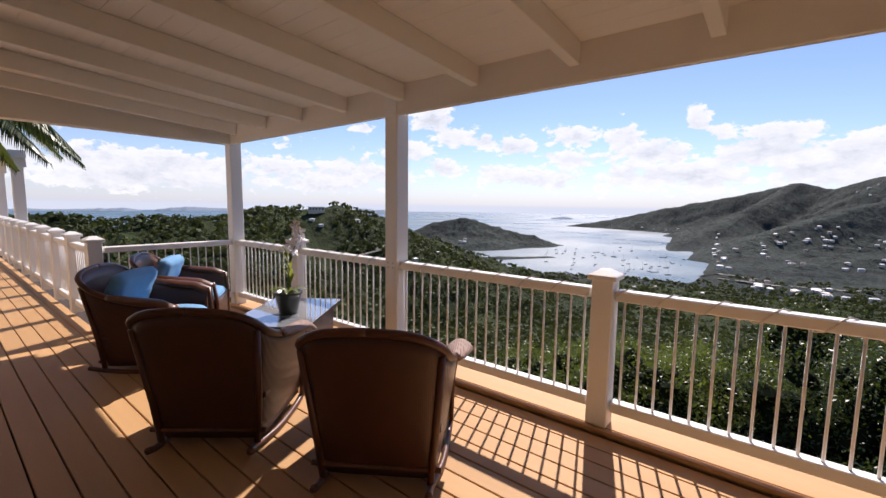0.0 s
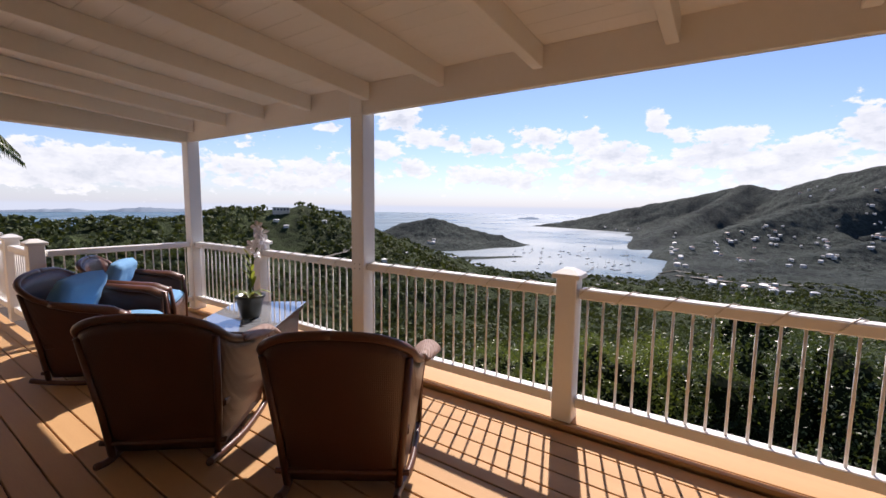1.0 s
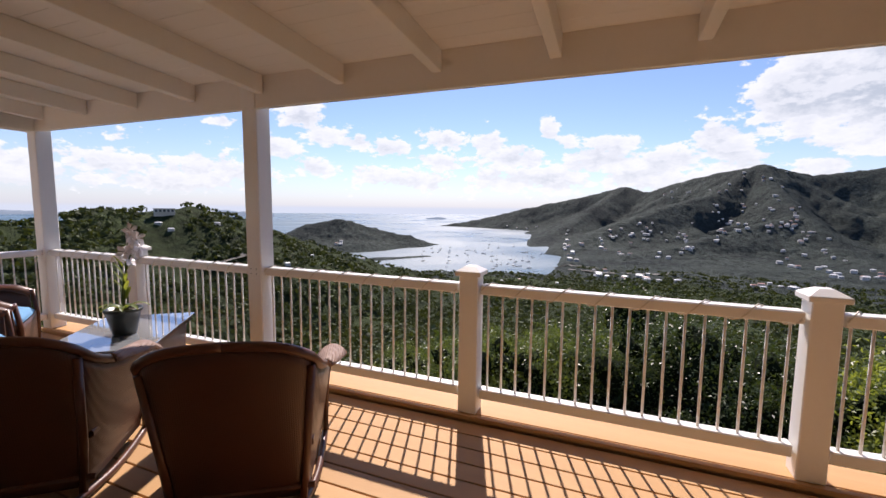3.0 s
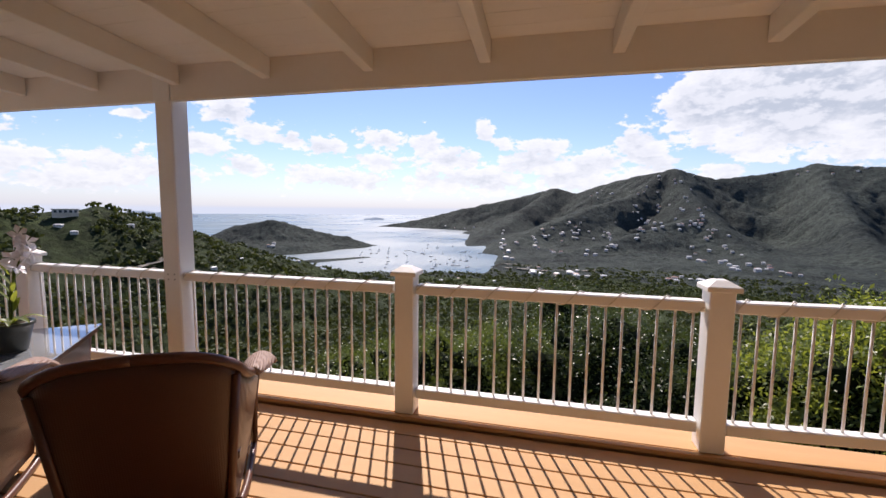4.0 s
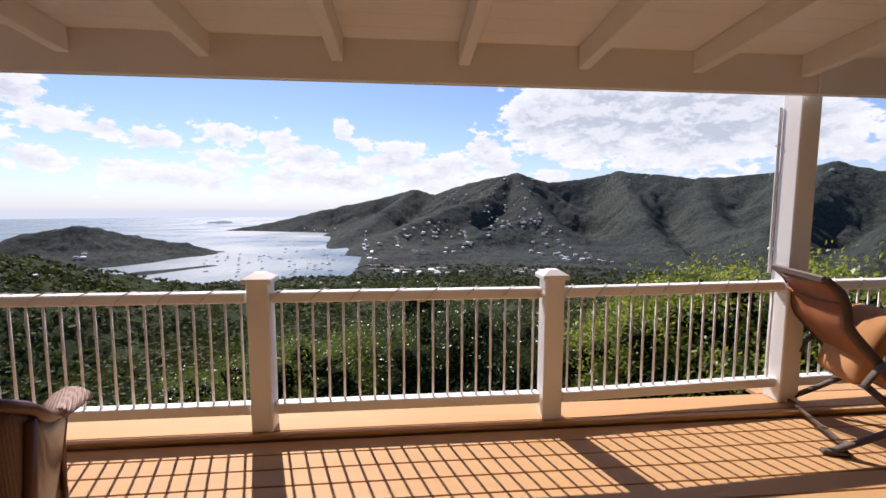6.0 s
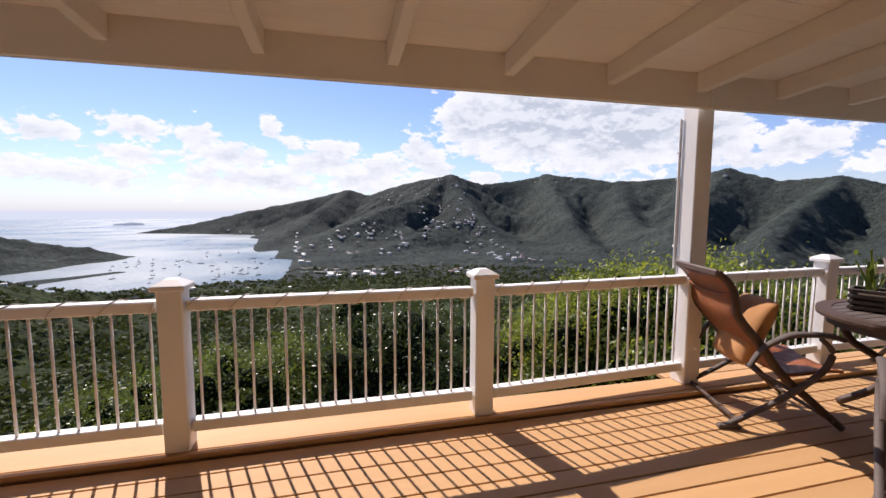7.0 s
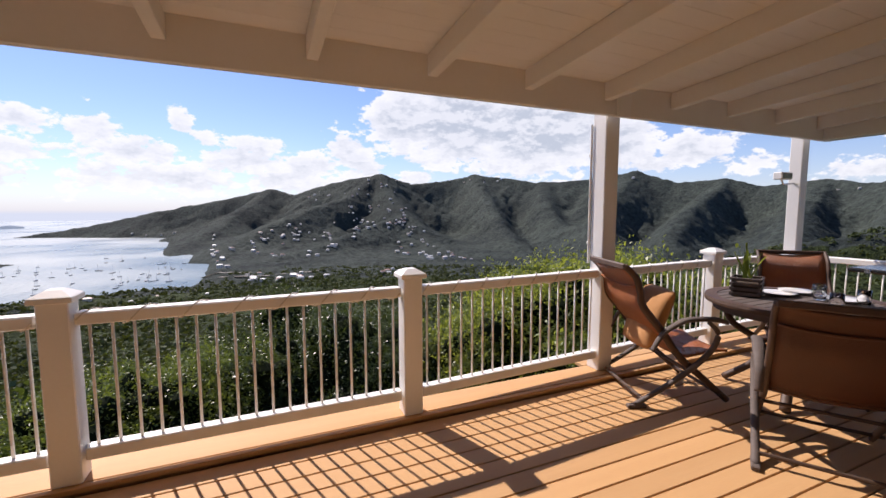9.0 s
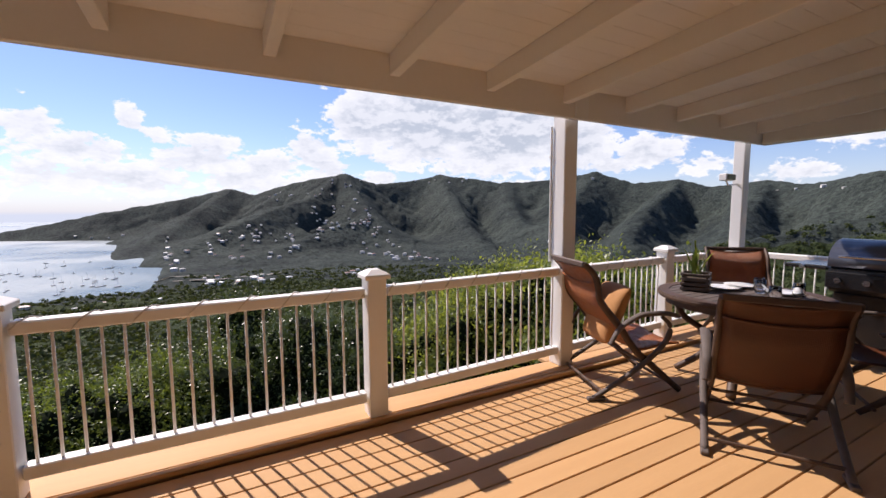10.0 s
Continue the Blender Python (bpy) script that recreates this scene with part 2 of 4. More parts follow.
def smooth_line(pts, n):
    pts = [Vector(p) for p in pts]
    out = []
    k = len(pts)
    for i in range(n + 1):
        g = i / n * (k - 1)
        j = min(int(g), k - 2)
        t = g - j
        a, b, c, d = pts[max(j - 1, 0)], pts[j], pts[j + 1], pts[min(j + 2, k - 1)]
        out.append(.5 * (2 * b + (c - a) * t + (2 * a - 5 * b + 4 * c - d) * t * t + (3 * b - a - 3 * c + d) * t ** 3))
    return out


# ---- the veranda ----
DECK_Z = -0.04
RAIL_Y = 2.65
X_LEFT, X_RIGHT = -5.75, 5.83
Y_HOUSE = -1.75
WALK_Y = 1.12               # rail line of the side walkway
POST_W = 0.150
RAIL_POST_W = 0.130      # slimmer posts between the tall ones


def bow(x):
    """The rail line recedes a little towards both ends."""
    return RAIL_Y + (0.10 if x > 2 else 0.0) + (0.07 if x > 3.5 else 0.0)


def tall_post(x, y, top, wide=POST_W, name="veranda_post"):
    t = thing(name, "square white painted timber post carrying the veranda beam", "post", "veranda posts", "", pose(x, y, 0))
    w = wide / 2
    part("shaft", box(-w, w, -w, w, 0.0, CEIL_Z + .03 if y > 2 else top - .006, 0.008), WHITE, t)
    if y > 2:
        part("post_head", box(-w, w, RAIL_Y - .085 - y, RAIL_Y - .0725 - y, top - .01, CEIL_Z + .01, 0.004), WHITE, t)
    for dx in (-.03, .03):
        for dz in (.83, .87):
            part("bolt", tube([(dx, -w - .004, dz), (dx, -w + .002, dz)], 0.006, 6), STEEL_GREY, t)
    return t


def rail_post(x, y):
    t = thing("railing_post", "square white railing post with a pyramid cap", "railing post", "railing posts", "", pose(x, y, 0))
    w = RAIL_POST_W / 2
    part("shaft", box(-w, w, -w, w, 0.0, 0.95, 0.006), WHITE, t)
    c = 0.088
    bm = box(-c, c, -c, c, 0.942, 0.972, 0.004)
    top = bmesh.new()
    lo = [top.verts.new((sx * c * .97, sy * c * .97, 0.972)) for sx, sy in ((-1, -1), (1, -1), (1, 1), (-1, 1))]
    hi = [top.verts.new((sx * c * .35, sy * c * .35, 1.004)) for sx, sy in ((-1, -1), (1, -1), (1, 1), (-1, 1))]
    top.faces.new(hi)
    for k in range(4):
        top.faces.new((lo[k], lo[(k + 1) % 4], hi[(k + 1) % 4], hi[k]))
    part("cap", joined(bm, top), WHITE, t)
    return t


BALUSTER = None


def railing(a, b, count, solid=False):
    """A railing section between the plan points a and b: two rails and round bars, with a cord of fairy lights wound along."""
    global BALUSTER
    (ax, ay), (bx, by) = a, b
    length = math.hypot(bx - ax, by - ay)
    yaw = math.degrees(math.atan2(by - ay, bx - ax))
    t = thing("railing", "white railing section with slim round metal balusters", "railing", "railings", "", pose(ax, ay, 0, 0, 0, yaw))
    part("top_rail", box(0, length, -.045, .045, .818, .883, .008), WHITE, t)
    part("bottom_rail", box(0, length, -.038, .038, .104, .170, .006), WHITE, t)
    if BALUSTER is None:
        bm = tube([(0, 0, .165), (0, 0, .825)], 0.0078, 8)
        me = bpy.data.meshes.new("baluster")
        bm.to_mesh(me)
        bm.free()
        me.materials.append(WHITE)
        me.polygons.foreach_set("use_smooth", [True] * len(me.polygons))
        BALUSTER = me
    for k in range(count):
        shared("baluster", BALUSTER, t, pose(length * (k + .5) / count, 0, 0))
    return t


XA, SP = -0.815, 1.86
XP1, XP2, XP3, XP0 = -2.665, 2.845, X_RIGHT, X_LEFT
XC = 4.42
XO = -4.25
TOP = 2.15
CEIL_Z = 2.385
for x in (XP0, XP1, XP2, XP3):
    tall_post(x, bow(x), TOP, .128 if x == XP3 else POST_W)
for x in (XA, XA + SP, XC, XO):
    rail_post(x, bow(x))
line = [XP0, XO, XP1, XA, XA + SP, XP2, XC, XP3]
for a, b in zip(line, line[1:]):
    h = POST_W / 2
    railing((a + h, bow(a)), (b - h, bow(b)), round((b - a - 2 * h) / 0.0935))
# the returns at both ends
rail_post(X_LEFT, WALK_Y)
railing((X_LEFT, WALK_Y + .08), (X_LEFT, bow(XP0) - .08), 15)
tall_post(X_RIGHT, -1.2, TOP)
rail_post(X_RIGHT, .75)
railing((X_RIGHT, .83), (X_RIGHT, bow(XP3) - .08), 20)
railing((X_RIGHT, -1.12), (X_RIGHT, .67), 20)
# the side walkway
WALK_END = -15.5
wx = [X_LEFT - 1.02 * k for k in range(1, 10)]
for x in wx:
    rail_post(x, WALK_Y)
for a, b in zip([X_LEFT] + wx, wx):
    railing((b + .08, WALK_Y), (a - .08, WALK_Y), 9)


def floor_boards():
    """Deck boards along x, grooved joints between them, each one an object."""
    floor = thing("floor", "orange-stained timber deck boards with dark gaps", "floor", "", "structure")
    pitch, gap = 0.1445, 0.009
    lengths = {}

    def board(x0, x1, y0, w, z):
        key = (round(x1 - x0, 2), round(w, 3))
        if key not in lengths:
            bm = box(0, x1 - x0, gap / 2, w - gap / 2, -.03, 0, .003)
            me = bpy.data.meshes.new("board")
            bm.to_mesh(me)
            bm.free()
            me.materials.append(DECK)
            lengths[key] = me
        shared("board", lengths[key], floor, pose(x0, y0, z))

    y = 2.548 - pitch
    k = 0
    while y > Y_HOUSE - .1:
        edge = WALK_END if y < WALK_Y - .1 else X_LEFT - .1
        cuts = [edge] + [c + (1.2 if k % 2 else 0) for c in (-12.2, -8.3)] + [X_RIGHT + .12]
        cuts = [edge] + [c for c in cuts[1:] if c > edge + .3]
        for a, b in zip(cuts, cuts[1:]):
            board(a, b - .003, y, pitch, DECK_Z)
        y -= pitch
        k += 1
    # raised border under the railing: a nosing and a wide board
    board(X_LEFT - .1, X_RIGHT + .12, 2.548, .052, 0.0)
    board(X_LEFT - .1, X_RIGHT + .117, 2.598, .235, 0.001)
    board(2.75, X_RIGHT + .117, 2.836, .12, 0.0)
    bm = box(X_LEFT - .1, X_RIGHT + .12, 2.572, 2.60, DECK_Z - .2, -.0305, .003)
    part("riser", bm, DECK, floor)
    bm = box(WALK_END, X_RIGHT + .12, Y_HOUSE - .1, 2.56, -.33, -.085, 0)
    part("joists", bm, material("dark_joists", (0.05, 0.035, 0.025), rough=0.9), floor)
    bm = box(X_LEFT - .1, X_RIGHT + .1, 2.60, 2.86, -.33, -.031, 0)
    part("rim_beam", bm, WHITE, floor)
    return floor


SLOPE = 0.07


def roof_z(y):
    return CEIL_Z + SLOPE * (2.6 - y)


def roof():
    bm = box(X_LEFT - .08, X_RIGHT + .08, RAIL_Y - .07, RAIL_Y - .025, TOP - .005, CEIL_Z + .06, .006)
    tagged(part("front_beam", bm, CEILING_PAINT), "deep white painted front beam of the veranda roof", "beam", "", "structure")
    for x, name in ((X_LEFT, "end_beam"), (X_RIGHT, "end_beam")):
        bm = box(x - .08, x + .08, Y_HOUSE, RAIL_Y - .072, TOP - .005, CEIL_Z + .05, .006)
        tagged(part(name, bm, CEILING_PAINT), "white painted end beam of the veranda roof", "beam", "", "structure")
    # ceiling planks across the rafters, one mesh
    bm = bmesh.new()
    y, k = 2.58, 0
    while y > Y_HOUSE - .2:
        m = Matrix.Translation((0, 0, roof_z(y))) @ Matrix.Rotation(-math.atan(SLOPE), 4, "X")
        bm = box(X_LEFT - .3, X_RIGHT + .3, -.1404, 0, 0, .02, .0015, bm, Matrix.Translation((0, y, 0)) @ m)
        y -= .1415
    tagged(part("ceiling", bm, CEILING_PAINT), "white painted board ceiling sloping up to the house", "ceiling", "", "structure")
    me_r = None
    x = -5.52
    while x < X_RIGHT - .1:
        if me_r is None:
            b = bmesh.new()
            y0, y1 = RAIL_Y - .071, Y_HOUSE
            w = .034
            vs = []
            for yy, lo in ((y0, .135), (y1, .135)):
                vs.append([b.verts.new((sx * w, yy, roof_z(yy) - lo * (1 - top))) for sx, top in ((-1, 0), (1, 0), (1, 1), (-1, 1))])
            for q in range(4):
                b.faces.new((vs[0][q], vs[0][(q + 1) % 4], vs[1][(q + 1) % 4], vs[1][q]))
            b.faces.new(vs[0][::-1]), b.faces.new(vs[1])
            bmesh.ops.recalc_face_normals(b, faces=b.faces[:])
            bmesh.ops.bevel(b, geom=b.edges[:], offset=.004, segments=1, affect="EDGES")
            ob = part("rafter", b, CEILING_PAINT)
            me_r = ob.data
        else:
            ob = new("rafter", me_r)
        ob.location.x = x
        tagged(ob, "white painted sloping rafter under the ceiling", "rafter", "rafters", "structure")
        x += .745
    # roof covering
    bm = bmesh.new()
    for yy0, yy1 in ((Y_HOUSE - .3, RAIL_Y + .14),):
        vs = [bm.verts.new((xx, yy, roof_z(yy) + dz)) for dz in (.065, .12) for xx, yy in ((X_LEFT - .3, yy0), (X_RIGHT + .3, yy0), (X_RIGHT + .3, yy1), (X_LEFT - .3, yy1))]
        bm.faces.new(vs[3::-1]), bm.faces.new(vs[4:])
        for q in range(4):
            bm.faces.new((vs[q], vs[(q + 1) % 4], vs[4 + (q + 1) % 4], vs[4 + q]))
    tagged(part("roof", bm, material("roof_metal", (0.55, 0.55, 0.53), rough=0.4)), "pale metal roof covering over the veranda", "roof", "", "structure")


floor_boards()
roof()
bm = box(WALK_END - 2, X_RIGHT + 1.5, Y_HOUSE - .35, Y_HOUSE - .1, -4, 2.75, .01)
tagged(part("wall_house", bm, STUCCO), "plain cream stucco house wall behind the deck", "wall", "", "structure")

# ---- the land ----
rng = np.random.default_rng(7)
LATTICE = rng.random((256, 256))


def value_noise(x, y):
    xi, yi = np.floor(x).astype(int), np.floor(y).astype(int)
    fx, fy = x - xi, y - yi
    fx, fy = fx * fx * (3 - 2 * fx), fy * fy * (3 - 2 * fy)
    g = lambda i, j: LATTICE[(xi + i) & 255, (yi + j) & 255]
    return (g(0, 0) * (1 - fx) + g(1, 0) * fx) * (1 - fy) + (g(0, 1) * (1 - fx) + g(1, 1) * fx) * fy


def fbm(x, y, octaves=4):
    total, size, norm = 0, 1.0, 0
    for k in range(octaves):
        total = total + size * value_noise(x * 2 ** k + 17.3 * k, y * 2 ** k + 9.1 * k)
        norm += size
        size *= 0.5
    return total / norm


# ridge lines: bearing (degrees right of +y), elevation angle and distance of each crest point, and the fall of their flanks
RIDGES = {
    "main": (0.62, [(-23.0, -2.62, 1850), (-17, -1.6, 1800), (-11, -.1, 1750), (-4.9, 1.2, 1700), (1.3, 2.65, 1650), (4.2, 2.1, 1600), (9, 3.7, 1500),
                    (15, 4.85, 1400), (19.2, 3.6, 1450), (23.7, 4.0, 1500), (27.9, 4.8, 1500), (32.6, 4.3, 1450), (37, 3.6, 1400)]),
    "east": (0.62, [(37, 3.6, 1400), (43.5, 4.1, 1350), (48, 4.8, 1300), (52.7, 3.3, 1250), (57.5, 3.5, 1200), (61, 2.6, 1150),
                    (65.6, 3.1, 1100), (69.8, 2.5, 1000), (74.8, 3.6, 900), (90, 5, 800), (120, 8, 700)]),
    "town_spur": (0.42, [(15, 4.7, 1400), (11.2, 2.0, 1280), (5.2, .1, 1130), (-1.8, -3.0, 950), (-6.6, -5.7, 770)]),
    "point_spur": (0.48, [(1.3, 2.65, 1650), (-3.5, -.6, 1380), (-7.5, -3.4, 1080), (-10.0, -5.3, 890)]),
    "house_spur": (0.46, [(15, 4.6, 1400), (18.3, -.5, 1100), (20.5, -2.6, 950), (23.4, -4.9, 830), (29, -6.5, 700)]),
    "town_hill": (0.46, [(18.3, -.5, 1000), (12.5, -2.5, 890), (6, -4.9, 765), (0, -6.9, 655)]),
    "gully_a": (0.62, [(27.9, 4.7, 1500), (30, 1, 1200), (31.5, -2.0, 1000), (34, -4.6, 820)]),
    "gully_b": (0.62, [(37, 3.5, 1400), (37.5, .5, 1130), (40, -3, 900)]),
    "gully_c": (0.62, [(48, 4.7, 1300), (45, 1.0, 1050), (43, -2.4, 820), (44, -5, 640)]),
    "gully_d": (0.62, [(57.5, 3.4, 1200), (54, .2, 930), (52, -3.5, 680)]),
    "gully_e": (0.62, [(66, 3, 1100), (64, -.6, 800), (63, -4.5, 560)]),
    "low_right": (0.40, [(58, -5.6, 430), (64, -3.6, 450), (72, -1.4, 470), (85, 2, 480)]),
    "headland": (0.42, [(-47, -4.6, 840), (-43, -3.7, 870), (-40.8, -3.1, 900), (-38.5, -2.1, 900), (-36, -1.72, 900), (-32.2, -2.8, 900), (-27.5, -3.8, 900), (-23.3, -5.0, 910)]),
    "spit": (0.25, [(-31, -6.9, 650), (-28, -6.85, 665), (-24.3, -6.65, 690)]),
    "knoll": (0.50, [(-66.4, -1.9, 250), (-61.9, -.75, 265), (-57.9, -.75, 275), (-53.7, .05, 280), (-50, -1.0, 290), (-47, -2.4, 300), (-43.9, -3.8, 310),
                     (-40.4, -4.7, 330), (-33, -7.0, 370), (-25, -9.3, 420), (-19, -9.7, 470)]),
    "west": (0.40, [(-100, -1.0, 240), (-90, -1.6, 240), (-83.4, -1.9, 230), (-81.7, -1.7, 220), (-78.2, -2.3, 215), (-72.7, -1.8, 225), (-66.4, -2.1, 240)]),
}
ISLES = {
    "isles_a": (0.12, [(-86, -.92, 4300), (-80, -.78, 4300), (-77, -.62, 4300), (-74.5, -1.0, 4300)]),
    "isles_b": (0.12, [(-73.5, -.95, 4400), (-71, -.55, 4400), (-66.5, -.6, 4400), (-63, -1.0, 4400)]),
    "isles_c": (0.14, [(-51.5, -.75, 3600), (-50, -.30, 3600), (-48, -.62, 3600), (-44, -1.0, 3600)]),
    "islet": (0.2, [(-24.3, -1.42, 2900), (-22.8, -1.33, 2900), (-21.6, -1.45, 2900)]),
}


def crest_points(points):
    out = []
    for az, el, d in points:
        a = radians(az)
        out.append((d * math.sin(a), d * math.cos(a), EYE + d * math.tan(radians(el))))
    return out


def land_height(x, y):
    """Ground height, for arrays."""
    r = np.hypot(x, y)
    az = np.degrees(np.arctan2(x, y))
    base = np.interp(r, [0, 4, 12, 60, 130, 250, 420, 505, 540, 700, 5000], [-3.6, -3.8, -7.5, -30, -47, -62, -73, -77, -83, -92, -100])
    plain = np.interp(r, [0, 4, 12, 60, 130, 250, 420, 560, 700, 5000], [-3.6, -3.8, -7.5, -30, -46, -60, -69, -73, -74, -74])
    k = np.clip((az + 8.0) / 3.0, 0, 1)
    k = np.where(r > 2200, 0, k)
    z = base * (1 - k) + plain * k
    z = z + np.clip(r / 30, 0, 1) * 3.0 * (fbm(x / 30, y / 30, 3) - .5)
    uphill = np.clip((-y - 3) / 30, 0, 1)
    z = np.where(y < 0, z * (1 - uphill) + (-3.6 + .25 * np.abs(y)) * uphill, z)
    flank = np.full(x.shape, 9.0)
    rough = fbm(x / 240 + 3, y / 240, 5) - .5
    for name, (fall, points) in RIDGES.items():
        p = crest_points(points)
        far = np.mean([q[2] for q in points])
        best = np.full(x.shape, -1e9)
        for (x0, y0, z0), (x1, y1, z1) in zip(p, p[1:]):
            dx, dy = x1 - x0, y1 - y0
            t = np.clip(((x - x0) * dx + (y - y0) * dy) / (dx * dx + dy * dy), 0, 1)
            dist = np.hypot(x - x0 - t * dx, y - y0 - t * dy)
            flank = np.minimum(flank, dist / far)
            soft = np.sqrt(dist ** 2 + (far * .016) ** 2) - far * .016
            best = np.maximum(best, z0 + t * (z1 - z0) - fall * soft * (1 + .7 * rough))
        reach = np.clip((z - best) / (far * .012), -1, 1)
        z = np.where(reach >= 1, z, np.where(reach <= -1, best, np.maximum(z, best) + far * .012 * .25 * (1 - np.abs(reach)) ** 2))
    # gullies carved into the flanks, leaving the crests and the shore
    cut = 1 - np.abs(2 * fbm(x / 170, y / 170 + 40, 4) - 1) * 2.2
    cut = np.clip(cut, 0, 1) ** 1.5 + .35 * (1 - np.clip(np.abs(2 * fbm(x / 60, y / 60 + 80, 3) - 1) * 2.2, 0, 1))
    deep = np.clip((r - 250) / 500, 0, 1) * np.clip((flank - .012) / .06, 0, 1) * np.clip((z - SEA_Z - 8) / 40, 0, 1)
    spurs = 1 - np.clip(np.abs(2 * fbm(x / 330 + 11, y / 330 + 5, 3) - 1) * 2.4, 0, 1)
    z = z - (cut * 20 + spurs * 15) * deep
    return z


def canopy(x, y):
    """Uneven tops of the far woods, as a height over the ground."""
    lumps = fbm(x / 9.0 + 5, y / 9.0 + 3, 2) - .5 + .8 * (value_noise(x / 21.0, y / 21.0 + 30) - .5)
    return 4.8 * lumps


def terrain():
    azs = np.concatenate([np.arange(-180, -100, 4.0), np.arange(-100, -48, 0.26), np.arange(-48, 86, 0.19), np.arange(86, 180, 4.0)])
    rs = np.concatenate([[0.5], np.geomspace(2.5, 300, 130), np.geomspace(304, 620, 90), np.geomspace(624, 1900, 230), np.geomspace(1950, 4950, 30)])
    A, R = np.meshgrid(np.radians(azs), rs, indexing="ij")
    X, Y = R * np.sin(A), R * np.cos(A)
    Z = land_height(X, Y)
    Z = Z + canopy(X, Y) * np.clip((R - 60) / 250, 0, 1) * np.clip((Z - SEA_Z - 2) / 6, 0, 1)
    na, nr = A.shape
    co = np.stack([X, Y, Z], -1).reshape(-1, 3)
    i, j = np.meshgrid(np.arange(na), np.arange(nr - 1), indexing="ij")
    i2 = (i + 1) % na
    faces = np.stack([i * nr + j, i * nr + j + 1, i2 * nr + j + 1, i2 * nr + j], -1).reshape(-1, 4)
    me = bpy.data.meshes.new("ground")
    me.vertices.add(len(co))
    me.vertices.foreach_set("co", co.ravel())
    me.loops.add(faces.size)
    me.loops.foreach_set("vertex_index", faces.ravel())
    me.polygons.add(len(faces))
    me.polygons.foreach_set("loop_start", np.arange(len(faces)) * 4)
    me.polygons.foreach_set("loop_total", np.full(len(faces), 4))
    me.update(calc_edges=True)
    me.validate()
    me.polygons.foreach_set("use_smooth", [True] * len(me.polygons))
    me.materials.append(HAZY_HILL)
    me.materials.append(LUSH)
    # faces beyond roughly 440 m keep the haze-tinted colour, nearer ones the plain green
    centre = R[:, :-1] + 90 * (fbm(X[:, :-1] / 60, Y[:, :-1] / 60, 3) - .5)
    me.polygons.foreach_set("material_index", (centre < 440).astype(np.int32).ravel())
    ob = new("ground", me)
    return tagged(ob, "green wooded hills and valley sloping down to a bay", "ground", "", "structure")


def wooded(name, base, other):
    """Woods seen from afar: light crowns and the shade in the gaps between them put into the colour, with strong fine
    relief.
    """
    m = material(name, base, other, rough=0.9, scale=0.012, bump=0.0, grain=0.16, spread=0.36, spec=0.08)
    nt = m.node_tree
    geo_c = nt.nodes.new("ShaderNodeTexCoord")
    tex = nt.nodes.new("ShaderNodeTexNoise")
    tex.inputs["Scale"].default_value, tex.inputs["Detail"].default_value, tex.inputs["Roughness"].default_value = 0.16, 8, 0.72
    nt.links.new(geo_c.outputs["Object"], tex.inputs["Vector"])
    hb = nt.nodes.new("ShaderNodeBump")
    hb.inputs["Strength"].default_value, hb.inputs["Distance"].default_value = 0.9, 5.0
    nt.links.new(tex.outputs[0], hb.inputs["Height"])
    # shade between the crowns, as darker colour in the hollows of the relief
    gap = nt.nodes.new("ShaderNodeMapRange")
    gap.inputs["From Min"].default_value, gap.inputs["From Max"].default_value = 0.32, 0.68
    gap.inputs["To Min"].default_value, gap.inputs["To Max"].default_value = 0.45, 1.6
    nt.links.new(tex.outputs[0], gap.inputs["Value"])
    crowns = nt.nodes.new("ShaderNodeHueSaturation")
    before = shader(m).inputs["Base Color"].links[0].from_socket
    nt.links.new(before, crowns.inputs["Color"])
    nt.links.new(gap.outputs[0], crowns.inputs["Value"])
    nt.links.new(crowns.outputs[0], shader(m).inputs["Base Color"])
    nt.links.new(hb.outputs[0], shader(m).inputs["Normal"])
    return m


# distance haze is mixed into the first, blue-grey colour; the second has none
HAZY_HILL = wooded("hazy_wooded_hill", (0.061, 0.075, 0.063), (0.024, 0.031, 0.030))
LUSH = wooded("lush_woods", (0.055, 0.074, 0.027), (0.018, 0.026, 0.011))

SEA = material("sea_water", (0.07, 0.135, 0.155), (0.045, 0.095, 0.12), rough=0.36, scale=0.003, bump=0.0, grain=0.03, spec=0.5)
nt = SEA.node_tree
tcs = nt.nodes.new("ShaderNodeTexCoord")
wv = nt.nodes.new("ShaderNodeTexNoise")
wv.inputs["Scale"].default_value, wv.inputs["Detail"].default_value = 0.12, 8
nt.links.new(tcs.outputs["Object"], wv.inputs["Vector"])
sb = nt.nodes.new("ShaderNodeBump")
sb.inputs["Strength"].default_value, sb.inputs["Distance"].default_value = 0.8, 1.5
nt.links.new(wv.outputs[0], sb.inputs["Height"])
nt.links.new(sb.outputs[0], shader(SEA).inputs["Normal"])
# calm and ruffled patches
calm = nt.nodes.new("ShaderNodeTexNoise")
calm.inputs["Scale"].default_value, calm.inputs["Detail"].default_value = 0.0042, 6
nt.links.new(tcs.outputs["Object"], calm.inputs["Vector"])
ruffle = nt.nodes.new("ShaderNodeMapRange")
ruffle.inputs["From Min"].default_value, ruffle.inputs["From Max"].default_value = 0.38, 0.62
ruffle.inputs["To Min"].default_value, ruffle.inputs["To Max"].default_value = 0.26, 0.46
nt.links.new(calm.outputs[0], ruffle.inputs["Value"])
nt.links.new(ruffle.outputs[0], shader(SEA).inputs["Roughness"])

terrain()
bm = bmesh.new()
bmesh.ops.create_circle(bm, cap_ends=True, segments=128, radius=4980)
sea = tagged(part("water", bm, SEA), "pale blue sea and bay glittering under the sun", "sea", "", "structure")
